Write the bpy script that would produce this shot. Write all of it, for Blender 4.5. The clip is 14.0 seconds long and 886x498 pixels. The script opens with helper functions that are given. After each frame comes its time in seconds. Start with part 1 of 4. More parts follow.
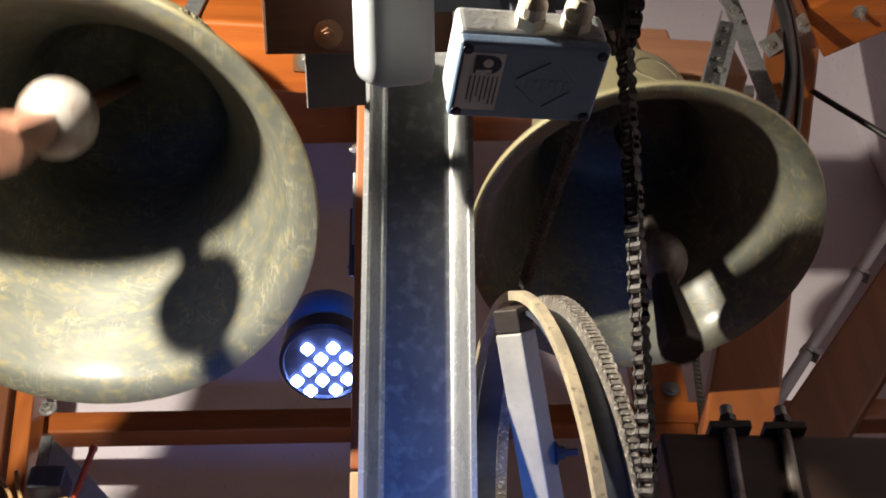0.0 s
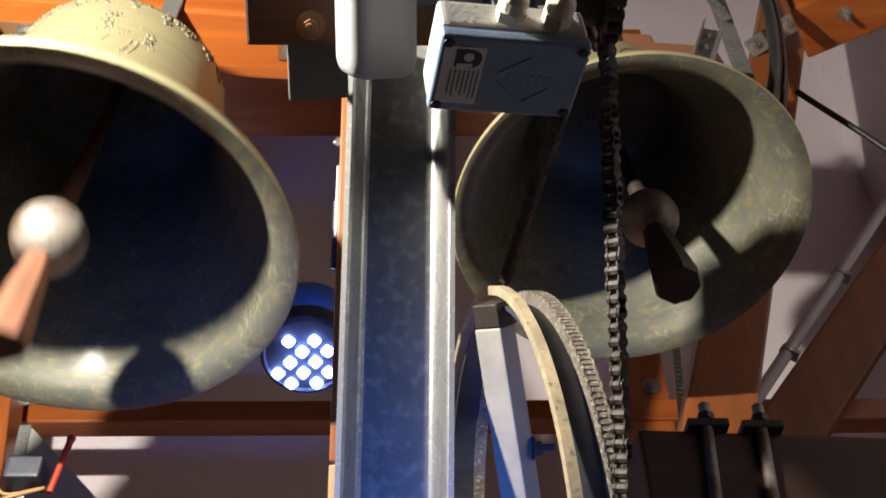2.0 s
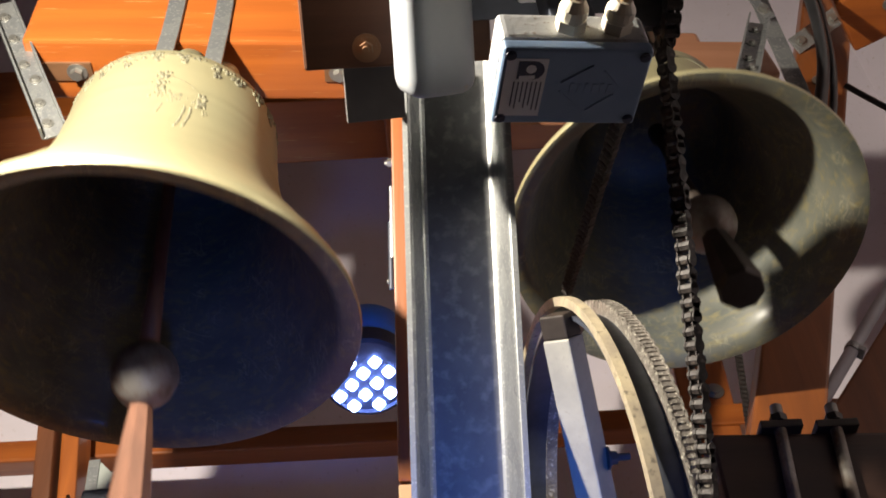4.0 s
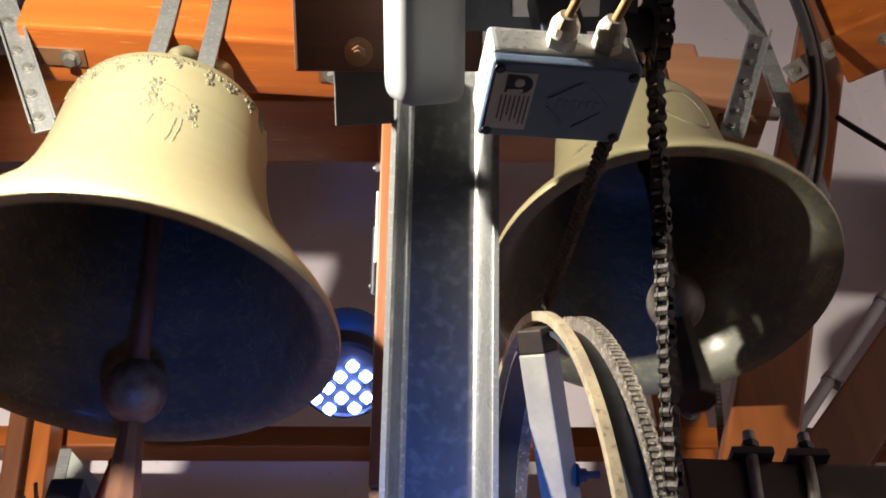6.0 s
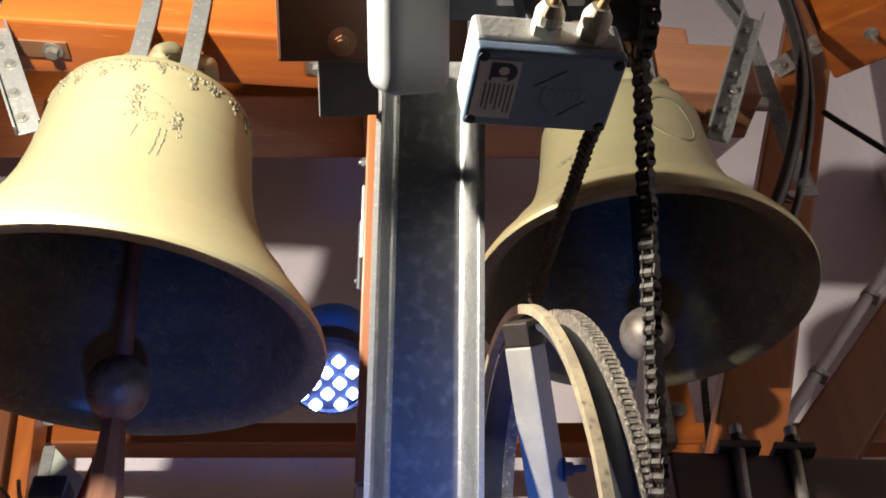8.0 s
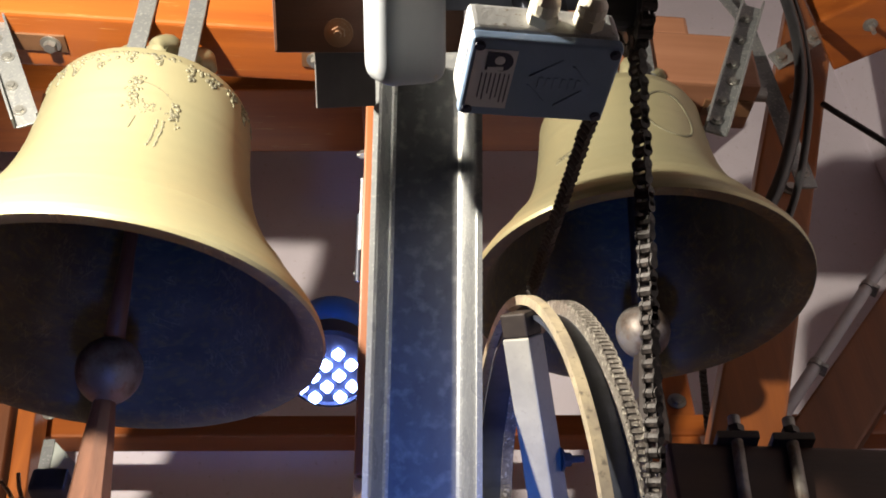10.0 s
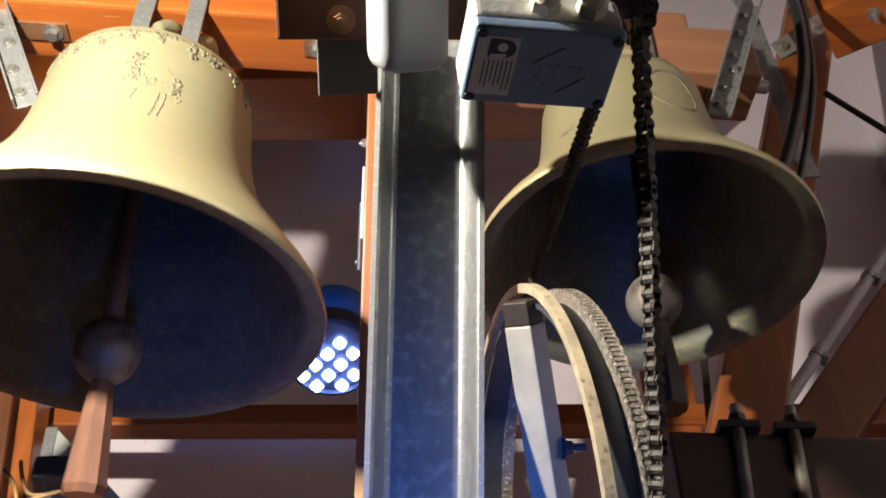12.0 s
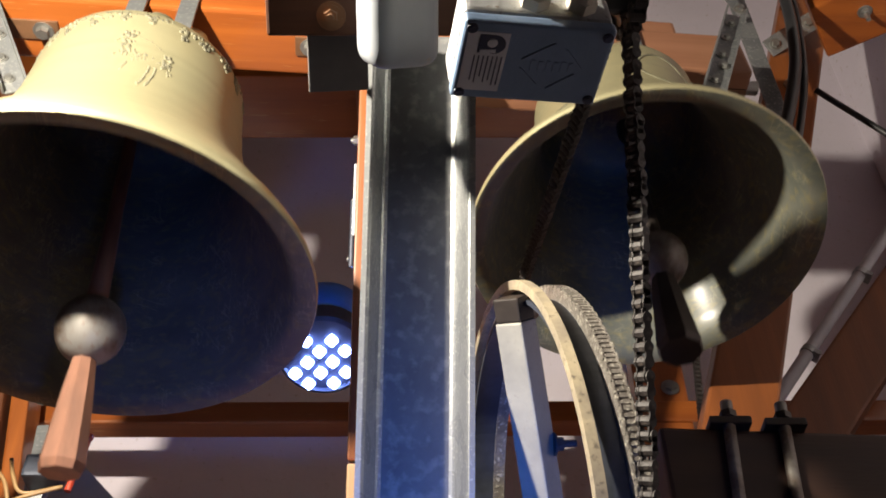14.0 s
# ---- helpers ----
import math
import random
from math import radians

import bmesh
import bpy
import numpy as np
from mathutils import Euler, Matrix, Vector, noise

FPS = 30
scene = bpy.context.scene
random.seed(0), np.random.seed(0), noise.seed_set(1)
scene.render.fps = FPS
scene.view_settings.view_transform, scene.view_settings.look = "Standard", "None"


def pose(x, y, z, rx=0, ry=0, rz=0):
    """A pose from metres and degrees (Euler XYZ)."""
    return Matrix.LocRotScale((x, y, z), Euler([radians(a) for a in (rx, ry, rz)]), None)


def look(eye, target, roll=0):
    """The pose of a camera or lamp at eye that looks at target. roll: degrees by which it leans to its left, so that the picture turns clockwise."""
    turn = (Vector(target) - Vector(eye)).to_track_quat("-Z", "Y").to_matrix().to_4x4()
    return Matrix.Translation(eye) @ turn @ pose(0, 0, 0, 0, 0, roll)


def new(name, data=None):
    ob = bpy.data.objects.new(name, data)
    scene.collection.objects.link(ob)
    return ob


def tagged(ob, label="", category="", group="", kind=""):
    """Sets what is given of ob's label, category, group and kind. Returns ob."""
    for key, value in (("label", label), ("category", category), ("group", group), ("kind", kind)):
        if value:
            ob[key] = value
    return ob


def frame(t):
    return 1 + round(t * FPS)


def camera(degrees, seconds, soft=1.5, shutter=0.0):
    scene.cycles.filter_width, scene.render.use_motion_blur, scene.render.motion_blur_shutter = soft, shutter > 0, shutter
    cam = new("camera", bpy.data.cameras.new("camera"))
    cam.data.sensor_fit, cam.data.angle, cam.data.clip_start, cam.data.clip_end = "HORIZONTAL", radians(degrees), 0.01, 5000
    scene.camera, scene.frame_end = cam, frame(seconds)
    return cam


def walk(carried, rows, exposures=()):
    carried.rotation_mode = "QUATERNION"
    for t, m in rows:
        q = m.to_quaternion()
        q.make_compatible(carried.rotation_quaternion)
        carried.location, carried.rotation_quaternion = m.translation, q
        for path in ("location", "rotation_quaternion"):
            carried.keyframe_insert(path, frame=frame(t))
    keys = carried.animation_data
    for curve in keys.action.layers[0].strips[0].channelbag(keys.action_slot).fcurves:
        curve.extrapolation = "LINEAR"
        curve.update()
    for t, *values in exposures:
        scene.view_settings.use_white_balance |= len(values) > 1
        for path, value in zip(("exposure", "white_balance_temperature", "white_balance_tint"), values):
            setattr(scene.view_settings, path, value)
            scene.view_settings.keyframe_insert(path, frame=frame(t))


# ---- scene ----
# ---------------------------------------------------------------- camera
cam = camera(44.8, 14.0, soft=1.8, shutter=0.5)
EYE = 1.4
ROWS = [
    (0, 0.0132, -0.0111, 0.0058, 134.45, 1.09, 0.13),
    (0.5, 0.0138, -0.0106, 0.0045, 134.36, 0.94, -0.13),
    (1, 0.0162, -0.0118, 0.0046, 134.35, 0.86, -0.25),
    (1.5, 0.0227, -0.0110, 0.0047, 134.30, 0.92, -0.72),
    (2, 0.0215, -0.0099, 0.0049, 134.16, 1.00, -0.99),
    (2.5, 0.0185, -0.0071, 0.0035, 134.06, 0.90, -0.87),
    (3, 0.0166, -0.0050, -0.0014, 133.78, 0.15, -1.38),
    (3.5, 0.0032, -0.0058, 0.0035, 133.96, 1.81, 1.23),
    (3.7, -0.0074, -0.0078, 0.0022, 134.71, 1.95, 2.95),
    (4.4, -0.0060, -0.0100, 0.0030, 135.30, 1.20, 2.20),
    (5.2, -0.0020, -0.0130, 0.0040, 135.70, 0.20, 1.20),
    (5.8, 0.0001, -0.0138, 0.0040, 135.68, -0.11, 0.54),
    (6, 0.0018, -0.0093, 0.0038, 135.56, -0.23, 0.09),
    (6.5, 0.0000, 0.0000, 0.0000, 135.10, 0.00, 0.00),
    (7, 0.0039, 0.0033, 0.0050, 135.14, 0.16, -0.02),
    (7.5, 0.0056, 0.0041, 0.0060, 135.47, 0.24, -0.30),
    (10, 0.0099, 0.0073, 0.0028, 135.16, 0.37, -0.17),
    (10.5, 0.0122, 0.0086, 0.0002, 134.88, 0.51, -0.19),
    (11, 0.0129, 0.0084, 0.0014, 134.66, 0.50, -0.23),
    (11.5, 0.0090, 0.0096, 0.0025, 134.59, 0.39, -0.13),
    (12, 0.0090, 0.0092, 0.0011, 134.62, 0.25, -0.18),
    (12.5, 0.0114, 0.0111, 0.0010, 134.59, 0.43, -0.07),
    (13, 0.0121, 0.0103, -0.0014, 134.52, 0.31, -0.26),
    (13.5, 0.0138, 0.0094, 0.0022, 134.45, 0.40, -0.40),
    (14, 0.0126, 0.0114, 0.0000, 134.52, 0.52, -0.41),
]
walk(cam, [(t, pose(x, y, EYE + z, rx, ry, rz)) for t, x, y, z, rx, ry, rz in ROWS])

# ---------------------------------------------------------------- light
scene.view_settings.exposure = 0.0
world = bpy.data.worlds.new("world")
scene.world = world
world.use_nodes = True
world.node_tree.nodes["Background"].inputs[0].default_value = (0.75, 0.72, 0.85, 1)
world.node_tree.nodes["Background"].inputs[1].default_value = 0.005


def lamp(name, kind, m, energy, colour, size, angle=None, blend=0.2):
    data = bpy.data.lights.new(name, kind)
    data.energy, data.color = energy, colour
    if kind == "SPOT":
        data.shadow_soft_size, data.spot_size, data.spot_blend = size, radians(angle), blend
    elif kind == "AREA":
        data.shape, data.size = "DISK", size
    else:
        data.shadow_soft_size = size
    ob = new(name, data)
    ob.matrix_world = m
    return ob


KEY = (-0.855, 0.32, 2.783)
lamp("floodlight_warm", "SPOT", look(KEY, (0.25, 1.65, 3.15)), 335, (1.0, 0.90, 0.74), 0.03, 124)
lamp("floodlight_blue", "SPOT", look((-0.03, 0.70, 1.30), (-0.04, 1.36, 2.02)), 62, (0.06, 0.22, 1.0), 0.08, 52, 1.0)

# ---------------------------------------------------------------- materials


def material(name, base, rough=0.5, metal=0.0, second=None, scale=8.0, spread=(0.35, 0.65), bump=0.15, fine=60.0,
             stretch=(1, 1, 1), speck=None, voronoi=False, random_tone=0.0, coat=0.0, rough2=None):
    m = bpy.data.materials.new(name)
    m.use_nodes = True
    nt = m.node_tree
    n, l = nt.nodes, nt.links
    b = n["Principled BSDF"]
    b.inputs["Roughness"].default_value, b.inputs["Metallic"].default_value = rough, metal
    b.inputs["Coat Weight"].default_value = coat
    co = n.new("ShaderNodeTexCoord")
    mp = n.new("ShaderNodeMapping")
    mp.inputs["Scale"].default_value = stretch
    l.new(co.outputs["Object"], mp.inputs[0])
    if voronoi:
        t1 = n.new("ShaderNodeTexVoronoi")
        t1.inputs["Scale"].default_value = scale
        fac = t1.outputs["Color"]
    else:
        t1 = n.new("ShaderNodeTexNoise")
        t1.inputs["Scale"].default_value, t1.inputs["Detail"].default_value = scale, 6
        t1.inputs["Roughness"].default_value = 0.6
        fac = t1.outputs["Fac"]
    l.new(mp.outputs[0], t1.inputs["Vector"])
    ramp = n.new("ShaderNodeMapRange")
    ramp.inputs[1].default_value, ramp.inputs[2].default_value = spread
    l.new(fac, ramp.inputs[0])
    mix = n.new("ShaderNodeMix")
    mix.data_type = "RGBA"
    mix.inputs[6].default_value = (*base, 1)
    mix.inputs[7].default_value = (*(second or [c * 0.7 for c in base]), 1)
    l.new(ramp.outputs[0], mix.inputs[0])
    out = mix.outputs[2]
    t2 = n.new("ShaderNodeTexNoise")
    t2.inputs["Scale"].default_value, t2.inputs["Detail"].default_value = fine, 5
    l.new(mp.outputs[0], t2.inputs["Vector"])
    if speck:
        colour, low, high = speck
        r2 = n.new("ShaderNodeMapRange")
        r2.inputs[1].default_value, r2.inputs[2].default_value = low, high
        l.new(t2.outputs["Fac"], r2.inputs[0])
        m2 = n.new("ShaderNodeMix")
        m2.data_type = "RGBA"
        m2.inputs[7].default_value = (*colour, 1)
        l.new(r2.outputs[0], m2.inputs[0])
        l.new(out, m2.inputs[6])
        out = m2.outputs[2]
    if random_tone:
        info = n.new("ShaderNodeObjectInfo")
        hs = n.new("ShaderNodeHueSaturation")
        rr = n.new("ShaderNodeMapRange")
        rr.inputs[3].default_value, rr.inputs[4].default_value = 1 - random_tone, 1 + random_tone
        l.new(info.outputs["Random"], rr.inputs[0])
        l.new(rr.outputs[0], hs.inputs["Value"])
        l.new(out, hs.inputs["Color"])
        out = hs.outputs[0]
    l.new(out, b.inputs["Base Color"])
    if rough2 is not None:
        r3 = n.new("ShaderNodeMapRange")
        r3.inputs[3].default_value, r3.inputs[4].default_value = rough, rough2
        l.new(ramp.outputs[0], r3.inputs[0])
        l.new(r3.outputs[0], b.inputs["Roughness"])
    bp = n.new("ShaderNodeBump")
    bp.inputs["Strength"].default_value, bp.inputs["Distance"].default_value = bump, 0.004
    l.new(t2.outputs["Fac"], bp.inputs["Height"])
    l.new(bp.outputs[0], b.inputs["Normal"])
    return m


def glow(name, colour, strength):
    m = bpy.data.materials.new(name)
    m.use_nodes = True
    b = m.node_tree.nodes["Principled BSDF"]
    b.inputs["Emission Color"].default_value, b.inputs["Emission Strength"].default_value = (*colour, 1), strength
    return m


TIMBER = material("stained_pine", (0.36, 0.10, 0.017), 0.38, 0, (0.22, 0.055, 0.011), 3.0, (0.3, 0.72), 0.12, 26, (0.35, 6, 6), coat=0.25, random_tone=0.12, speck=((0.62, 0.34, 0.13), 0.66, 0.78))
TIMBER_Z = material("stained_pine_upright", (0.40, 0.12, 0.022), 0.42, 0, (0.21, 0.055, 0.012), 3.0, (0.3, 0.72), 0.12, 26, (6, 6, 0.35), coat=0.15, random_tone=0.12)
TIMBER_DARK = material("dark_board_pine", (0.10, 0.036, 0.016), 0.55, 0, (0.05, 0.018, 0.009), 3.0, (0.3, 0.7), 0.15, 26, (0.4, 6, 6))
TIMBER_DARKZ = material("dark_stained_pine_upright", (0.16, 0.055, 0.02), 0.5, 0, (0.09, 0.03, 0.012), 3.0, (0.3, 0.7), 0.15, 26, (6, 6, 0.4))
# Two darker copies of the upright pine: missing shade on leg_e and brace_e.
TIMBER_HALF_SHADED = material("half_shaded_pine_upright", (0.27, 0.082, 0.018), 0.45, 0, (0.15, 0.045, 0.012), 3.0, (0.3, 0.72), 0.12, 26, (6, 6, 0.35), coat=0.1)
TIMBER_SHADED = material("shaded_pine_upright", (0.20, 0.062, 0.016), 0.5, 0, (0.11, 0.035, 0.011), 3.0, (0.3, 0.72), 0.15, 26, (6, 6, 0.35))
PALE_WOOD = material("pale_planed_wood", (0.55, 0.33, 0.17), 0.55, 0, (0.45, 0.25, 0.12), 3.0, (0.3, 0.7), 0.1, 30, (6, 6, 0.4))
GALV = material("galvanised_steel", (0.36, 0.37, 0.37), 0.42, 0.75, (0.24, 0.25, 0.26), 26, (0.0, 0.9), 0.06, 160, voronoi=True, speck=((0.55, 0.55, 0.53), 0.56, 0.75), rough2=0.55)
# Weathered zinc, darker than GALV: the web's shade is put into its colour.
GALV_WEB = material("weathered_shaded_web_steel", (0.15, 0.155, 0.16), 0.6, 0.35, (0.10, 0.10, 0.105), 12, (0.3, 0.75), 0.08, 45, speck=((0.22, 0.22, 0.215), 0.5, 0.7), rough2=0.7)
SPOKE_ZINC = material("dull_zinc_tube", (0.36, 0.35, 0.31), 0.55, 0.1, (0.26, 0.255, 0.235), 18, (0.3, 0.7), 0.08, 120, speck=((0.26, 0.25, 0.23), 0.6, 0.76))
# Near-black base stands in for the shade over the foot timber.
FOOT_TIMBER = material("shade_darkened_pine", (0.05, 0.021, 0.012), 0.6, 0, (0.026, 0.011, 0.008), 3.0, (0.3, 0.7), 0.15, 26, (0.4, 6, 6))
STEEL = material("bare_steel", (0.42, 0.42, 0.40), 0.4, 0.85, (0.3, 0.29, 0.27), 20, (0.3, 0.7), 0.06, 120)
CREAM = material("zinc_yellow_steel", (0.52, 0.44, 0.30), 0.5, 0.35, (0.34, 0.29, 0.22), 26, (0.35, 0.65), 0.16, 110, speck=((0.2, 0.17, 0.13), 0.57, 0.72))
DARK_STEEL = material("dark_blue_grey_steel", (0.07, 0.08, 0.11), 0.5, 0.4, (0.04, 0.045, 0.06), 20, (0.3, 0.7), 0.1, 90)
GREASE = material("greasy_chain_steel", (0.026, 0.020, 0.019), 0.6, 0.1, (0.015, 0.012, 0.012), 60, (0.3, 0.7), 0.4, 160, speck=((0.10, 0.08, 0.07), 0.56, 0.72))
GREASE_PALE = material("greased_chain_on_rim", (0.27, 0.245, 0.22), 0.32, 0.3, (0.15, 0.135, 0.12), 55, (0.3, 0.7), 0.5, 180, speck=((0.55, 0.52, 0.45), 0.56, 0.66))
BRONZE = material("patinated_bell_bronze", (0.38, 0.34, 0.20), 0.40, 0.45, (0.31, 0.295, 0.185), 4.5, (0.3, 0.75), 0.05, 70, rough2=0.5)
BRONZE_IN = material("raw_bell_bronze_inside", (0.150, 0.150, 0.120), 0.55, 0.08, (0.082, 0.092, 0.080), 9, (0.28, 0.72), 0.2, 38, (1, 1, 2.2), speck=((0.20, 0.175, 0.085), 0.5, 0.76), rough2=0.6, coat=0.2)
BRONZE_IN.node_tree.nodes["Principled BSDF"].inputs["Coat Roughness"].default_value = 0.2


def scratched(m, colour, layers):
    """Fine pale scrapes over a material: thin crossings of stretched, turned noise, broken up by a wider one."""
    n, l = m.node_tree.nodes, m.node_tree.links
    b = n["Principled BSDF"]
    co = n.new("ShaderNodeTexCoord")
    for turn, stretch, scale, thin, strength in layers:
        mp = n.new("ShaderNodeMapping")
        mp.inputs["Rotation"].default_value = [radians(a) for a in turn]
        mp.inputs["Scale"].default_value = stretch
        l.new(co.outputs["Object"], mp.inputs[0])
        t = n.new("ShaderNodeTexNoise")
        t.inputs["Scale"].default_value, t.inputs["Detail"].default_value = scale, 3
        l.new(mp.outputs[0], t.inputs["Vector"])
        away = n.new("ShaderNodeMath")
        away.operation = "SUBTRACT"
        away.inputs[1].default_value = 0.5
        l.new(t.outputs["Fac"], away.inputs[0])
        size = n.new("ShaderNodeMath")
        size.operation = "ABSOLUTE"
        l.new(away.outputs[0], size.inputs[0])
        line = n.new("ShaderNodeMapRange")
        line.inputs[1].default_value, line.inputs[2].default_value = 0.0, thin
        line.inputs[3].default_value, line.inputs[4].default_value = strength, 0.0
        l.new(size.outputs[0], line.inputs[0])
        patch = n.new("ShaderNodeTexNoise")
        patch.inputs["Scale"].default_value = 14
        l.new(co.outputs["Object"], patch.inputs["Vector"])
        gate = n.new("ShaderNodeMapRange")
        gate.inputs[1].default_value, gate.inputs[2].default_value = 0.48, 0.62
        l.new(patch.outputs["Fac"], gate.inputs[0])
        both = n.new("ShaderNodeMath")
        both.operation = "MULTIPLY"
        l.new(line.outputs[0], both.inputs[0])
        l.new(gate.outputs[0], both.inputs[1])
        mix = n.new("ShaderNodeMix")
        mix.data_type = "RGBA"
        mix.inputs[7].default_value = (*colour, 1)
        l.new(both.outputs[0], mix.inputs[0])
        l.new(b.inputs["Base Color"].links[0].from_socket, mix.inputs[6])
        l.new(mix.outputs[2], b.inputs["Base Color"])


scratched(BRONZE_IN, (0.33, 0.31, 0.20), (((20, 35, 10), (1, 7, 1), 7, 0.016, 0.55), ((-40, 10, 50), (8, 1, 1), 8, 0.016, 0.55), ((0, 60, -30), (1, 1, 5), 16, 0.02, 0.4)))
BRONZE_RELIEF = material("dusty_bronze_relief", (0.22, 0.205, 0.13), 0.6, 0.3, (0.11, 0.105, 0.075), 40, (0.3, 0.7), 0.3, 160)
DARK_IRON = material("dark_forged_iron", (0.05, 0.038, 0.032), 0.55, 0.3, (0.03, 0.023, 0.02), 14)
PALE_ZINC = material("pale_zinc_sheet", (0.40, 0.43, 0.40), 0.55, 0.15, (0.33, 0.36, 0.34), 10, (0.3, 0.7), 0.06, 60)
IRON = material("worn_clapper_iron", (0.24, 0.225, 0.21), 0.5, 0.4, (0.10, 0.07, 0.052), 14, (0.42, 0.62), 0.15, 80, speck=((0.20, 0.15, 0.12), 0.55, 0.72))
FLIGHT = material("rust_brown_flight_iron", (0.22, 0.10, 0.062), 0.5, 0.1, (0.12, 0.058, 0.038), 12, (0.3, 0.7), 0.15, 90, (3, 3, 0.6))
BOX_PAINT = material("blue_grey_enamel", (0.21, 0.30, 0.46), 0.5, 0, (0.17, 0.25, 0.39), 12, (0.3, 0.7), 0.1, 240, speck=((0.3, 0.32, 0.34), 0.68, 0.78))
COVER = material("light_grey_plastic", (0.29, 0.31, 0.34), 0.42, 0, (0.23, 0.25, 0.28), 6, (0.3, 0.7), 0.08, 40, speck=((0.33, 0.26, 0.18), 0.66, 0.8))
BROWN_STEEL = material("brown_painted_steel", (0.2, 0.1, 0.05), 0.5, 0.3, (0.14, 0.07, 0.035), 16)
GLAND = material("cream_nylon", (0.62, 0.58, 0.48), 0.5, 0, (0.55, 0.5, 0.42), 18, (0.3, 0.7), 0.05, 80)
LABEL = material("silver_label", (0.74, 0.74, 0.78), 0.45, 0.0, (0.66, 0.66, 0.70), 14, (0.3, 0.7), 0.03, 60)
INK = material("dark_blue_ink", (0.035, 0.04, 0.09), 0.5)
BLACK = material("black_rubber", (0.018, 0.018, 0.02), 0.4, 0, (0.03, 0.03, 0.032), 20, (0.3, 0.7), 0.05, 80)
RED = material("red_plastic", (0.42, 0.05, 0.02), 0.4, 0, (0.3, 0.03, 0.015), 20)
YELLOW = material("yellow_wire_insulation", (0.34, 0.21, 0.09), 0.5, 0, (0.27, 0.16, 0.07), 20)
BLUE = material("blue_lamp_enamel", (0.05, 0.24, 0.85), 0.35, 0.0, (0.03, 0.15, 0.55), 9, (0.3, 0.7), 0.04, 60)
PVC = material("grey_conduit", (0.42, 0.42, 0.46), 0.45, 0, (0.34, 0.33, 0.36), 12, (0.3, 0.7), 0.08, 60)
PLASTER = material("white_plaster", (0.77, 0.71, 0.78), 0.85, 0, (0.69, 0.63, 0.70), 2.5, (0.3, 0.7), 0.25, 45, speck=((0.5, 0.42, 0.4), 0.62, 0.8))
BOARDS = material("unseen_dark_boards", (0.05, 0.033, 0.02), 0.75, 0, (0.03, 0.02, 0.012), 4, (0.3, 0.7), 0.2, 30, (1, 6, 1))
LED = glow("led_lens", (0.24, 0.36, 1.0), 32.0)

# ---------------------------------------------------------------- mesh helpers


def thing(name, m, label, category, group="", kind=""):
    ob = new(name)
    ob.empty_display_size = 0.05
    ob.matrix_world = m
    return tagged(ob, label, category, group, kind)


def part(name, bm, mat, parent=None, label="", m=None, smooth=False):
    me = bpy.data.meshes.new(name)
    bmesh.ops.recalc_face_normals(bm, faces=bm.faces)
    bm.to_mesh(me)
    bm.free()
    for mt in (mat if isinstance(mat, (list, tuple)) else (mat,)):
        me.materials.append(mt)
    if smooth:
        for p in me.polygons:
            p.use_smooth = True
    ob = new(name, me)
    if parent:
        ob.parent = parent
    if m is not None:
        ob.matrix_basis = m
    return tagged(ob, label)


def frame_along(a, b, xhint=(1, 0, 0)):
    """Pose at a whose z runs to b and whose x lies near xhint."""
    a, b = Vector(a), Vector(b)
    z = (b - a).normalized()
    x = Vector(xhint)
    x = (x - z * x.dot(z)).normalized()
    y = z.cross(x)
    m = Matrix((x, y, z)).transposed().to_4x4()
    m.translation = a
    return m


def box(bm, size, at=(0, 0, 0), m=None, bevel=0.0, seg=2):
    g = bmesh.ops.create_cube(bm, size=1)
    vs = g["verts"]
    bmesh.ops.scale(bm, vec=size, verts=vs)
    if bevel:
        es = list({e for v in vs for e in v.link_edges})
        r = bmesh.ops.bevel(bm, geom=es, offset=bevel, segments=seg, affect="EDGES", profile=0.6)
        vs = list({v for f in r["faces"] for v in f.verts} | {v for v in vs if v.is_valid})
    bmesh.ops.translate(bm, vec=at, verts=vs)
    if m is not None:
        bmesh.ops.transform(bm, matrix=m, verts=vs)
    return vs


def new_box(size, at=(0, 0, 0), m=None, bevel=0.0, seg=2):
    bm = bmesh.new()
    box(bm, size, at, m, bevel, seg)
    return bm


def cyl(bm, r1, r2, h, at=(0, 0, 0), m=None, seg=20, z0=0.0):
    g = bmesh.ops.create_cone(bm, cap_ends=True, segments=seg, radius1=r1, radius2=r2, depth=h)
    vs = g["verts"]
    bmesh.ops.translate(bm, vec=(at[0], at[1], at[2] + z0 + h / 2), verts=vs)
    if m is not None:
        bmesh.ops.transform(bm, matrix=m, verts=vs)
    return vs


def rod(bm, a, b, r, seg=14):
    a, b = Vector(a), Vector(b)
    return cyl(bm, r, r, (b - a).length, m=frame_along(a, b, (0.3, 1, 0.2)), seg=seg)


def bar(bm, a, b, w, h, xhint=(1, 0, 0), bevel=0.004, shift=(0, 0)):
    """A square bar from a to b: w across xhint, h across the third way."""
    a, b = Vector(a), Vector(b)
    n = (b - a).length
    return box(bm, (w, h, n), (shift[0], shift[1], n / 2), frame_along(a, b, xhint), bevel)


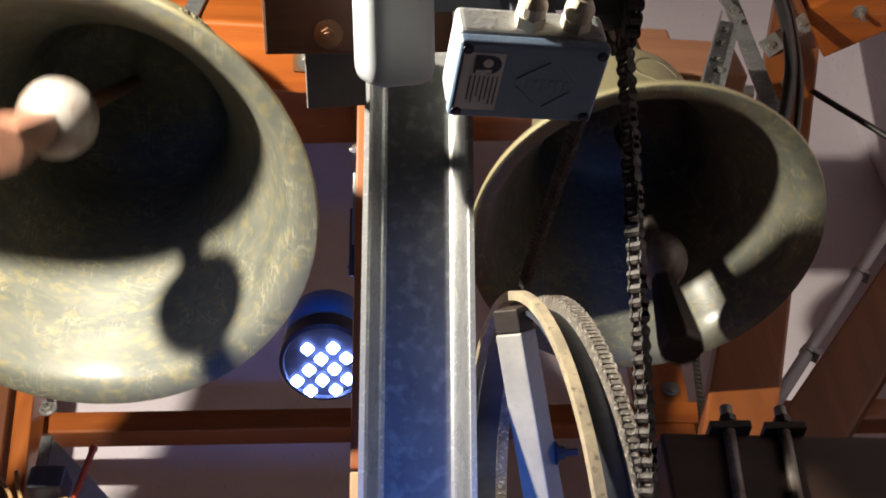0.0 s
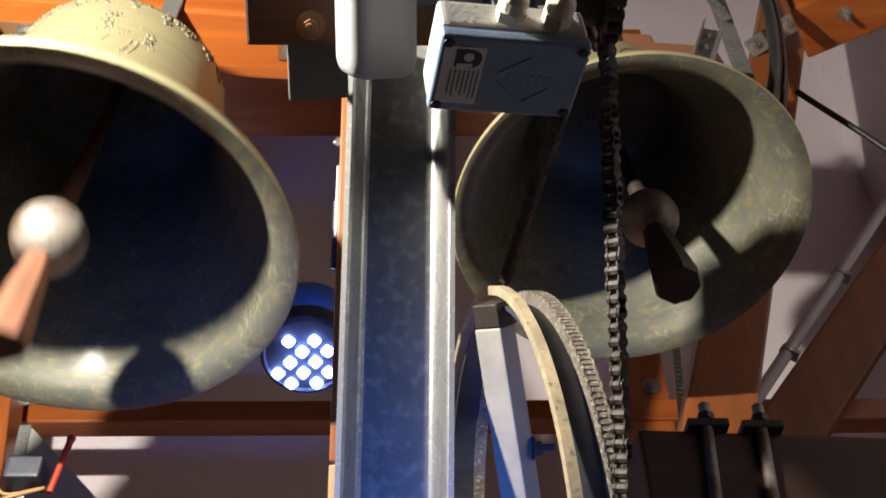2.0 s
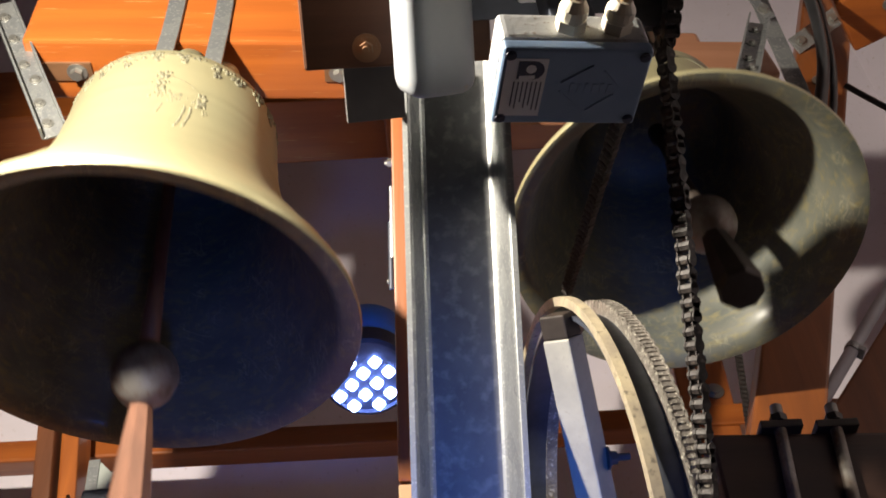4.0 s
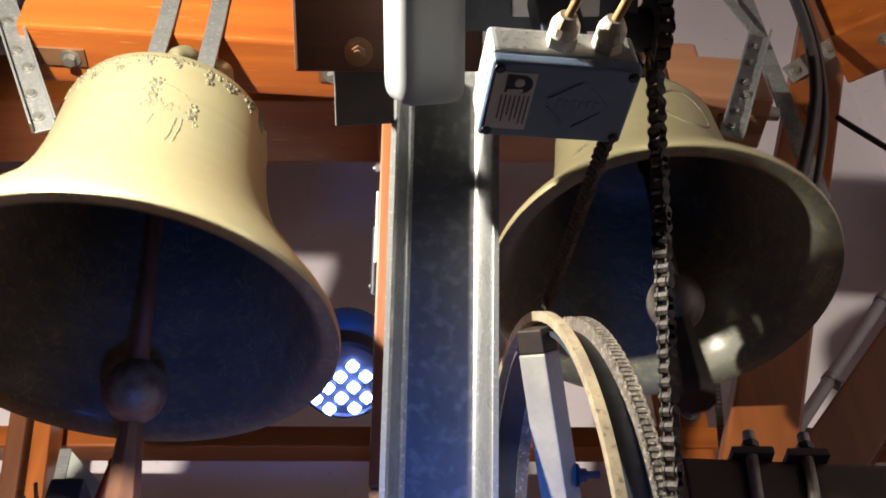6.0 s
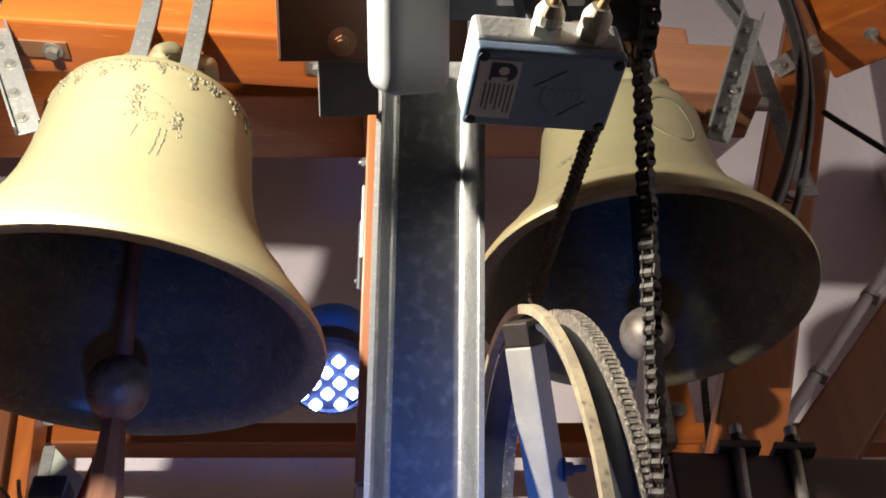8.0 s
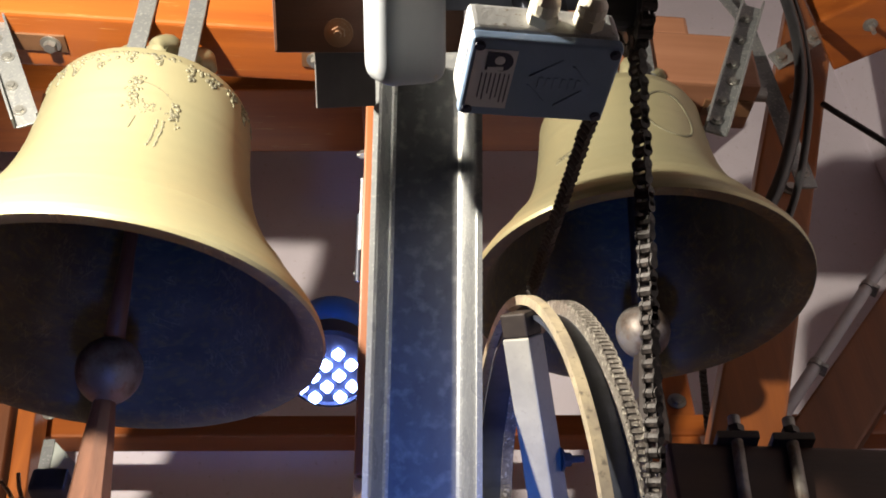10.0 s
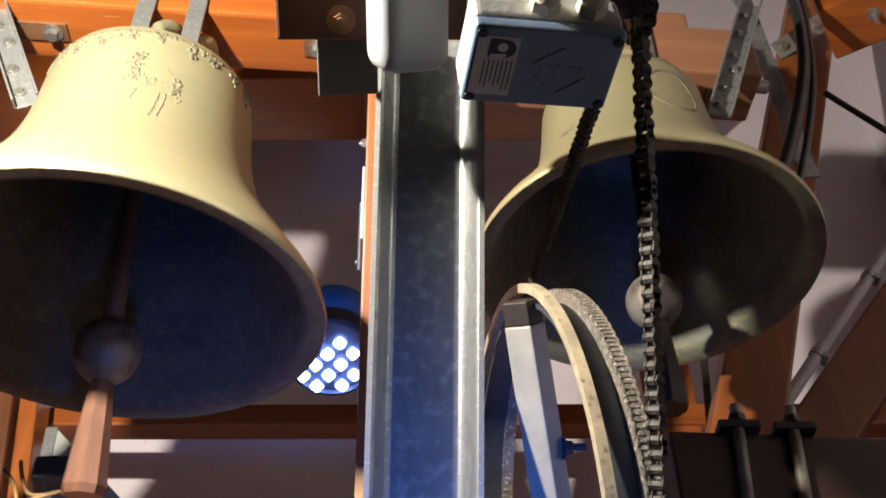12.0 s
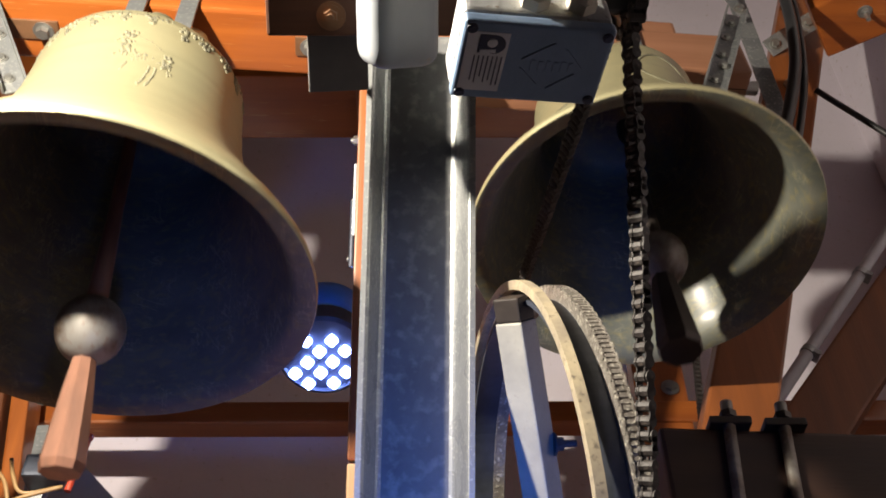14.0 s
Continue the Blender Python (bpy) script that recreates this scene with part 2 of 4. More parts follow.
def lathe(profile, seg=96):
    bm = bmesh.new()
    rings = []
    for r, z in profile:
        if r < 1e-5:
            rings.append([bm.verts.new((0, 0, z))])
        else:
            rings.append([bm.verts.new((r * math.cos(2 * math.pi * i / seg), r * math.sin(2 * math.pi * i / seg), z)) for i in range(seg)])
    for p, q in zip(rings, rings[1:]):
        for i in range(seg):
            j = (i + 1) % seg
            if len(p) == 1 and len(q) > 1:
                bm.faces.new((p[0], q[j], q[i]))
            elif len(q) == 1 and len(p) > 1:
                bm.faces.new((p[i], p[j], q[0]))
            elif len(p) > 1:
                bm.faces.new((p[i], p[j], q[j], q[i]))
    return bm


def smooth_line(points, n):
    """Catmull-Rom through points, n values."""
    p = [Vector(q) for q in points]
    p = [p[0] * 2 - p[1]] + p + [p[-1] * 2 - p[-2]]
    out = []
    k = len(p) - 3
    for i in range(n):
        u = i / (n - 1) * k
        s = min(int(u), k - 1)
        t = u - s
        a, b, c, d = p[s:s + 4]
        out.append(0.5 * (2 * b + (c - a) * t + (2 * a - 5 * b + 4 * c - d) * t * t + (3 * b - a - 3 * c + d) * t ** 3))
    return out


def tube(points, r, seg=10, n=0):
    pts = smooth_line(points, n) if n else [Vector(p) for p in points]
    bm = bmesh.new()
    rings = []
    side = Vector((0.31, 0.2, 0.93))
    for i, p in enumerate(pts):
        d = (pts[min(i + 1, len(pts) - 1)] - pts[max(i - 1, 0)]).normalized()
        u = (side - d * side.dot(d)).normalized()
        v = d.cross(u)
        rings.append([bm.verts.new(p + r * (u * math.cos(2 * math.pi * k / seg) + v * math.sin(2 * math.pi * k / seg))) for k in range(seg)])
    for a, b in zip(rings, rings[1:]):
        for k in range(seg):
            bm.faces.new((a[k], a[(k + 1) % seg], b[(k + 1) % seg], b[k]))
    bm.faces.new(rings[0][::-1])
    bm.faces.new(rings[-1])
    return bm


def bolt_mesh(bm, m, r=0.014, head=0.012, washer=True, stud=0.0):
    """Hexagon head on a washer, its axis along m's z."""
    if washer:
        cyl(bm, r * 1.55, r * 1.55, 0.003, m=m, seg=20)
    cyl(bm, r, r * 0.95, head, at=(0, 0, 0.003), m=m, seg=6)
    if stud:
        cyl(bm, r * 0.52, r * 0.5, stud, at=(0, 0, 0.003 + head), m=m, seg=12)


# ---------------------------------------------------------------- shell of the belfry
def slab(name, size, at, mat, label):
    return tagged(part(name, new_box(size, at), mat), label, name.split("_")[0], kind="structure")


slab("wall_north", (6.2, 0.2, 7.2), (0.0, 3.1, 3.6), PLASTER, "rough white plastered tower wall behind the bells")
slab("wall_east", (0.2, 6.0, 7.2), (2.0, 0.0, 3.6), PLASTER, "rough white plastered side wall of the tower")
slab("wall_west", (0.2, 6.0, 7.2), (-3.0, 0.0, 3.6), PLASTER, "rough white plastered side wall of the tower")
# South wall and floor are out of view, dark to limit bounced light.
slab("wall_south", (6.2, 0.2, 7.2), (0.0, -3.1, 3.6), BOARDS, "unseen tower wall, made dark to cut bounce into the bells")
slab("floor", (6.2, 6.4, 0.2), (0.0, 0.0, -0.1), BOARDS, "unseen belfry floor, made dark to cut bounce into the bells")
slab("ceiling", (6.2, 6.4, 0.2), (0.0, 0.0, 7.3), TIMBER_DARK, "dark boarded ceiling of the belfry")


def timber(name, a, b, w, h, xhint, mat, label, bevel=0.008):
    ob = thing(name, Matrix.Translation(a), label, "timber beam")
    bm = bmesh.new()
    bar(bm, (0, 0, 0), Vector(b) - Vector(a), w, h, xhint, bevel)
    part("beam", bm, mat, ob)
    return ob


def add_bolts(ob, spots, r=0.014, stud=0.0):
    """spots: world place and the way that the head points."""
    for at, way in spots:
        bm = bmesh.new()
        a = Vector(at) - ob.matrix_world.translation
        bolt_mesh(bm, frame_along(a, a + Vector(way), (1, 0.1, 0.05)), r, 0.011, True, stud)
        part("bolt", bm, STEEL, ob, "galvanised hexagon bolt")


low = timber("cross_timber", (-2.9, 2.655, 3.288), (1.9, 2.655, 3.288), 0.08, 0.075, (0, 1, 0), TIMBER, "orange-stained pine cross beam of the bell frame")
high = timber("cross_timber", (-2.9, 2.55, 4.80), (0.90, 2.55, 4.80), 0.30, 0.30, (0, 1, 0), TIMBER, "wide orange-brown stained pine beam behind the bells")
post_w = timber("timber_post", (-0.612, 2.50, 0.0), (-1.363, 2.50, 4.65), 0.050, 0.12, (1, 0, 0), TIMBER_Z, "leaning orange-stained pine post of the bell frame")
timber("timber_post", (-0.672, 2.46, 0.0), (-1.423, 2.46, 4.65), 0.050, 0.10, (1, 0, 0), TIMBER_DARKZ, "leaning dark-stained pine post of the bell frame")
block = timber("timber_brace", (0.709, 2.66, 3.10), (0.709, 2.66, 3.75), 0.158, 0.07, (1, 0, 0), TIMBER_Z, "short orange-stained pine brace bolted to the bell frame")
add_bolts(block, [((0.737, 2.622, 3.377), (0, -1, 0))], 0.018)
brace_e = timber("timber_brace", (0.54, 2.42, 2.45), (1.92, 2.42, 4.154), 0.17, 0.14, (1, 0, 0), TIMBER_SHADED, "thick slanting pine brace beside the tower wall, browned for shade")
leg_e = timber("slanting_timber", (0.604, 2.08, 2.5), (1.351, 2.08, 4.75), 0.160, 0.16, (1, 0, 0), TIMBER_HALF_SHADED, "stout slanting orange-stained pine leg of the bell frame")
head_e = timber("head_timber", (1.185, 1.86, 4.245), (1.95, 1.42, 4.245), 0.20, 0.24, (0, 1, 0), TIMBER, "orange-stained pine head beam with bolted ends")
add_bolts(leg_e, [((1.120, 1.999, 4.06), (0, -1, 0)), ((1.000, 1.999, 3.639), (0, -1, 0))], 0.016)
add_bolts(head_e, [((1.285, 1.698, 4.27), (-0.5, -0.86, 0)), ((1.300, 1.78, 4.125), (0, 0, -1))], 0.014, 0.03)
add_bolts(brace_e, [((0.76, 2.349, 2.72), (0, -1, 0)), ((1.62, 2.349, 3.78), (0, -1, 0))], 0.016)
sill = timber("sill_timber", (-2.9, 2.08, 2.40), (1.9, 2.08, 2.40), 0.18, 0.18, (0, 1, 0), TIMBER, "heavy orange-stained pine sill of the bell frame")
knee = timber("frame_block", (-0.205, 2.34, 4.73), (-0.205, 2.69, 4.73), 0.12, 0.22, (1, 0, 0), TIMBER, "short orange-brown pine block under the wide beam")
near_e = timber("foot_timber", (0.41, 1.70, 2.38), (1.905, 1.795, 2.38), 0.22, 0.26, (0, 1, 0), FOOT_TIMBER, "timber clamped by threaded rods, shade put into its dark brown")


def frame_leg():
    """Slanting steel channel."""
    a, b = Vector((-0.006, 1.305, 2.217)), Vector((0.003, 1.004, 2.771))
    d = (b - a).normalized()
    foot, top = a - d * 2.56, b + d * 0.10
    ob = thing("steel_frame_leg", frame_along(foot, top) @ pose(-0.004, 0, 0, 0, 0, 1), "tall slanting galvanised steel channel leg of the bell frame", "steel channel")
    n = (top - foot).length
    w, t, fl = 0.168, 0.008, 0.098
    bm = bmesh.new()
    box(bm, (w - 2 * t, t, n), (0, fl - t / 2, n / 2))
    part("web", bm, GALV_WEB, ob, "weathered galvanised web, darkened for shade")
    for s in (-1, 1):
        bm = bmesh.new()
        h = w / 2
        prof = [(h, 0.0), (h, -fl), (h - t, -fl), (h - 0.034, -fl + t), (h - 0.029, -fl + t + 0.002), (h - 0.0255, -fl + t + 0.006), (h - 0.024, -fl + t + 0.012), (h - 0.0125, -0.006), (h - 0.0095, -0.001), (h - 0.008, 0.0)]
        prof = [(s * x, -y) for x, y in prof]
        lo = [bm.verts.new((x, y, 0)) for x, y in prof]
        hi = [bm.verts.new((x, y, n)) for x, y in prof]
        for i in range(len(prof)):
            j = (i + 1) % len(prof)
            bm.faces.new((lo[i], lo[j], hi[j], hi[i]))
        bm.faces.new(lo)
        bm.faces.new(hi)
        part("flange", bm, GALV, ob, "bright galvanised flange")
    return ob, d


leg, LEAN_DIR = frame_leg()


def timber_leg():
    a = Vector((-0.048, 1.94, 2.665))
    ob = thing("timber_frame_leg", frame_along(a, a + LEAN_DIR), "orange-stained pine frame leg behind the steel channel, widened unseen to block light", "timber beam")
    # Only the left edge shows; hidden width added to shade the right wall.
    part("beam", new_box((0.225, 0.10, 1.0), (0, 0, 0.50), bevel=0.005), TIMBER_Z, ob)
    part("end_block", new_box((0.230, 0.11, 0.23), (0.003, 0, -0.121), bevel=0.005), PALE_WOOD, ob, "pale unstained wooden end block")
    part("side_plate", new_box((0.007, 0.055, 0.17), (-0.1165, 0, 0.575), bevel=0.002), GALV, ob, "narrow galvanised side plate")
    for z in (0.443, 0.725):
        bm = bmesh.new()
        bolt_mesh(bm, pose(-0.1125, 0, z, 0, -90, 0), 0.012, 0.010, True, 0.006)
        part("bolt", bm, STEEL, ob, "galvanised bolt with nut")
    bm = bmesh.new()
    rod(bm, (-0.120, -0.02, 0.42), (-0.120, -0.02, 0.575), 0.006)
    part("threaded_rod", bm, DARK_STEEL, ob, "thin dark threaded rod")
    return ob


timber_leg()


# ---------------------------------------------------------------- bells
def bell_profile(R):
    outer = [(1.0, 0.0), (1.006, 0.02), (0.994, 0.06), (0.955, 0.125), (0.90, 0.20), (0.83, 0.30), (0.755, 0.41), (0.69, 0.52), (0.635, 0.64),
             (0.595, 0.76), (0.565, 0.90), (0.545, 1.04), (0.535, 1.18), (0.522, 1.29), (0.50, 1.35), (0.45, 1.395), (0.35, 1.43), (0.2, 1.45), (0.0, 1.455)]
    inner = [(1.0, 0.0), (0.93, 0.005), (0.885, 0.06), (0.845, 0.15), (0.785, 0.28), (0.70, 0.43), (0.62, 0.58), (0.555, 0.74), (0.515, 0.92), (0.49, 1.1), (0.455, 1.24), (0.36, 1.30), (0.0, 1.32)]
    return outer, inner


def outer_radius(outer, h):
    for (r1, h1), (r2, h2) in zip(outer, outer[1:]):
        if h1 <= h <= h2 and h2 > h1:
            return r1 + (r2 - r1) * (h - h1) / (h2 - h1)
    return outer[0][0]


def church_bell(P, R, L, clap, label, arm, straps, yoke, decor):
    """P: the swing axis; R: mouth radius; L: axis to mouth. Local z = 0 is the axis."""
    ob = thing("church_bell", pose(*P, 0, 0, 4.3), label, "bell", "swinging bells")
    outer, inner = bell_profile(R)
    ridges = [(0.335, 0.006), (0.36, 0.006), (0.385, 0.006), (1.02, 0.004), (1.05, 0.004), (1.285, 0.005)]
    fine = []
    for (r1, h1), (r2, h2) in zip(outer, outer[1:]):
        for k in range(6):
            u = k / 6
            h = h1 + (h2 - h1) * u
            fine.append((r1 + (r2 - r1) * u + sum(e * math.exp(-((h - c) / 0.007) ** 2) for c, e in ridges if h2 > h1 + 0.03), h))
    fine.append(outer[-1])
    part("bell_body", lathe([(r * R, h * R - L) for r, h in fine], 128), BRONZE, ob, "pale dusty bronze bell body", smooth=True)
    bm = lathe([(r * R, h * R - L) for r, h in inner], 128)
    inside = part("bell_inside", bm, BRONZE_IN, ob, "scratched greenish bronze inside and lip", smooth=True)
    rnd = random.Random(7)

    def blob(bm, ang, h, s, flat=0.45):
        r = outer_radius(outer, h) * R
        s *= 1.15
        m = Matrix.Rotation(ang, 4, "Z") @ Matrix.Translation((0, -r, h * R - L)) @ Matrix.Diagonal((s, s * flat, s, 1))
        bmesh.ops.create_icosphere(bm, subdivisions=1, radius=1, matrix=m)

    if decor == "frieze":
        bm = bmesh.new()
        for k in range(24):
            a0 = 2 * math.pi * k / 24 + rnd.uniform(-0.03, 0.03)
            drop = rnd.uniform(0.06, 0.13)
            for i in range(24):
                u = rnd.random()
                blob(bm, a0 + rnd.gauss(0, 0.055) * (1.15 - u), 1.30 - drop * u, 0.0058 * rnd.uniform(0.4, 1.0), 0.6)
            for i in range(3):
                blob(bm, a0 + 0.13 + (i - 1) * 0.05 + rnd.uniform(-.02, .02), 1.295 + rnd.uniform(-.012, .008), 0.0036)
        part("frieze", bm, BRONZE_RELIEF, ob, "raised leaf frieze round the shoulder", smooth=True)
        bm = bmesh.new()
        c0 = 0.12
        for i in range(30):
            u = (0.52 + 0.48 * i / 29) * math.pi
            blob(bm, c0 - 0.36 * math.cos(u), 0.90 + 0.20 * math.sin(u), 0.0030 * rnd.uniform(0.4, 1.0) * (0.5 + i / 29))
        for i in range(60):
            blob(bm, c0 - 0.03 + rnd.gauss(0, 0.035), 1.03 + rnd.uniform(-.12, .11), 0.0050 * rnd.uniform(0.3, 1.1), 0.6)
        for i in range(22):
            blob(bm, c0 + 0.33 + rnd.gauss(0, 0.022), 0.93 + rnd.uniform(-.09, .07), 0.0052 * rnd.uniform(0.4, 1.1), 0.6)
        for i in range(46):
            blob(bm, c0 + rnd.uniform(-.05, .34), 0.935 + rnd.gauss(0, .022), 0.0028 * rnd.uniform(0.4, 1.0))
        for dx, n in ((0.20, 20), (0.25, 17)):
            for i in range(n):
                blob(bm, c0 + dx - 0.05 * (i / n) ** 1.5 + rnd.uniform(-.004, .004), 0.86 - 0.20 * i / n, 0.0034 * rnd.uniform(0.5, 1.1), 0.7)
        for i in range(9):
            blob(bm, c0 + 0.02 - 0.03 * i / 9, 0.86 - 0.09 * i / 9, 0.0024, 0.7)
        part("relief", bm, BRONZE_RELIEF, ob, "raised figure relief under an arch", smooth=True)
    else:
        bm = bmesh.new()
        for i in range(90):
            u = 2 * math.pi * i / 90
            blob(bm, 0.30 + 0.30 * math.cos(u), 0.98 + 0.20 * math.sin(u), 0.0034, 0.7)
        part("medallion", bm, BRONZE_RELIEF, ob, "raised round medallion outline", smooth=True)
        bm = bmesh.new()
        for k in range(5):
            for i in range(10):
                blob(bm, -0.95 + 0.035 * k + rnd.uniform(-.012, .012), 0.70 + rnd.uniform(-.03, .03), 0.0026)
        part("lettering", bm, BRONZE_RELIEF, ob, "worn raised marks", smooth=True)

    # crown loops
    top = 1.455 * R - L
    for x, y in ((-0.045, -0.02), (0.03, -0.055), (0.10, -0.02), (0.03, 0.05)):
        pts = [(x - 0.02, y - 0.03, top - 0.02), (x - 0.018, y - 0.05, top + 0.05), (x, y - 0.02, top + 0.095), (x, y + 0.03, top + 0.11)]
        part("crown_loop", tube(pts, 0.024, 10, 14), BRONZE, ob, "grooved bronze crown loop", smooth=True)
    # yoke
    x0, x1, yd, z0, z1 = yoke
    part("yoke", new_box((x1 - x0, yd, z1 - z0), ((x0 + x1) / 2, 0, (z0 + z1) / 2), bevel=0.008), TIMBER if decor == "frieze" else TIMBER_DULL, ob, "varnished orange pine yoke beam")
    part("yoke_cap", new_box((x1 - x0 - 0.34, yd * 0.9, 0.07), ((x0 + x1) / 2 + 0.02, 0, z1 + 0.034), bevel=0.01), TIMBER if decor == "frieze" else TIMBER_DULL, ob, "stepped cap of the yoke")
    for s in straps:
        bm = bmesh.new()
        bar(bm, (s, -0.105, top - 0.005), (s, -yd / 2 - 0.008, z0 + 0.01), 0.040, 0.008, (1, 0, 0), 0.002)
        bar(bm, (s, -yd / 2 - 0.006, z0), (s, -yd / 2 - 0.006, z1 + 0.08), 0.040, 0.008, (1, 0, 0), 0.002)
        part("strap", bm, GALV, ob, "flat galvanised hanging strap")
    for x, far in ((x0 + 0.11, -1), (x1 - 0.09, 1)):
        part("gudgeon_plate", new_box((0.12, 0.052, 0.006), (x + far * 0.025, 0, z0 - 0.003), bevel=0.001), BROWN_STEEL, ob, "brown painted gudgeon plate")
        bm = bmesh.new()
        bolt_mesh(bm, pose(x, 0, z0 - 0.006, 180, 0, 0), 0.0155, 0.014)
        part("bolt", bm, STEEL, ob, "hexagon bolt head")
        bm = bmesh.new()
        rod(bm, (x + far * 0.06, 0, z0 + 0.05), (x + far * 0.13, 0, z0 + 0.05), 0.018)
        part("gudgeon", bm, STEEL, ob, "steel gudgeon pin")
    # slanting stay of channel steel
    a, b = Vector(arm[0]), Vector(arm[1])
    n = (b - a).length
    fr = frame_along(a, b, (1, 0, 0))
    bm = bmesh.new()
    box(bm, (0.046, 0.005, n), (0, -0.002, n / 2), fr, 0.001)
    part("stay", bm, GALV, ob, "galvanised channel steel stay")
    for s in (-1, 1):
        bm = bmesh.new()
        box(bm, (0.005, 0.03, n - 0.002), (s * 0.0255, 0.013, n / 2), fr, 0.001)
        part("stay_flange", bm, GALV, ob)
    for u in (0.12, 0.3, 0.5, 0.62, 0.78, 0.92):
        bm = bmesh.new()
        bolt_mesh(bm, fr @ pose(0.006 * (-1) ** int(u * 10), 0.001, n * u, -90, 0, 0), 0.009, 0.007)
        part("bolt", bm, STEEL, ob, "small hexagon bolt")
    # clapper
    off, r, dx, ball, fl, wide = clap
    bm = lathe([(0, 0.02), (0.022, 0.015), (0.022, -0.02), (0.013, -0.05), (0.015, -r * 0.6), (0.022, -r + ball * 0.5), (0, -r + ball * 0.4)], 20)
    metal = FLIGHT if decor == "frieze" else DARK_IRON
    c = part("clapper", bm, metal, ob, "forged iron clapper shaft", pose(dx, 0, -off), True)
    bm = lathe([(ball * math.sin(math.pi * i / 24), -r + ball * (1.0 if i < 14 else 1.08) * math.cos(math.pi * i / 24)) for i in range(25)], 40)
    part("clapper_ball", bm, IRON, c, "worn grey iron clapper ball", smooth=True)
    z = -r - ball * 0.8
    bm = lathe([(0, z + 0.03), (wide * 0.52, z + 0.03), (wide * 0.5, z), (wide * 0.72, z - fl * 0.35), (wide, z - fl * 0.93), (wide * 0.9, z - fl), (0, z - fl)], 8)
    part("clapper_flight", bm, metal, c, "faceted iron clapper flight")
    return ob, c


TIMBER_DULL = material("faded_red_brown_timber", (0.30, 0.14, 0.08), 0.55, 0, (0.22, 0.095, 0.05), 3.0, (0.3, 0.72), 0.1, 30, (0.4, 6, 6))
PL, PR = (-0.617, 1.448, 3.457), (0.445, 1.595, 3.457)
bell_l, clapper_l = church_bell(PL, 0.42, 0.718, (0.109, 0.635, -0.005, 0.066, 0.235, 0.042), "large pale bronze church bell swinging on its varnished timber yoke",
                                ((-0.47, -0.05, 0.24), (-0.235, -0.06, -0.25)), (-0.035, 0.078), (-0.37, 0.44, 0.17, 0.047, 0.26), "frieze")
bell_r, clapper_r = church_bell(PR, 0.359, 0.528, (0.126, 0.447, 0.020, 0.058, 0.205, 0.044), "smaller pale bronze church bell swinging on a brown timber yoke",
                                ((0.365, -0.07, 0.34), (0.195, -0.09, -0.13)), (-0.03, 0.06), (-0.38, 0.34, 0.15, 0.045, 0.22), "medallion")


# ---------------------------------------------------------------- floodlight on the back timber
def floodlight():
    way = Vector((0.04, -0.30, -0.95)).normalized()
    c = Vector((-0.262, 2.166, 3.138))
    ob = thing("floodlight", frame_along(c, c + way), "blue enamelled floodlight, lit, with a lattice of white lenses", "floodlight")
    part("housing", lathe([(0, -0.24), (0.05, -0.24), (0.088, -0.225), (0.108, -0.19), (0.113, -0.14), (0.113, -0.06), (0.106, -0.055)], 48), BLUE, ob, "glossy blue lamp housing", smooth=True)
    part("bezel", lathe([(0.106, -0.06), (0.118, -0.055), (0.118, 0.0), (0.108, 0.006), (0.104, -0.004), (0.0, -0.006)], 48), DARK_STEEL, ob, "dark lamp bezel")
    g = 0.046
    for i in range(-3, 4):
        for j in range(-3, 4):
            x, y = (i - j) * g / 1.41, (i + j) * g / 1.41
            if math.hypot(x - 0.010, y + 0.036) > 0.083:
                continue
            bm = bmesh.new()
            box(bm, (0.027, 0.027, 0.016), (0, 0, 0), pose(x - 0.010, y + 0.011, 0.0, 0, 0, 45), 0.007, 3)
            part("lens", bm, LED, ob, "glowing white lens")
    bm = bmesh.new()
    box(bm, (0.05, 0.05, 0.02), (0, -0.02, -0.248), None, 0.003)
    inv = ob.matrix_world.inverted()
    rod(bm, inv @ Vector((-0.28, 2.25, 3.36)), inv @ Vector((-0.375, 3.0, 4.01)), 0.012)
    part("bracket", bm, DARK_STEEL, ob, "dark steel lamp bracket")
    return ob


floodlight()


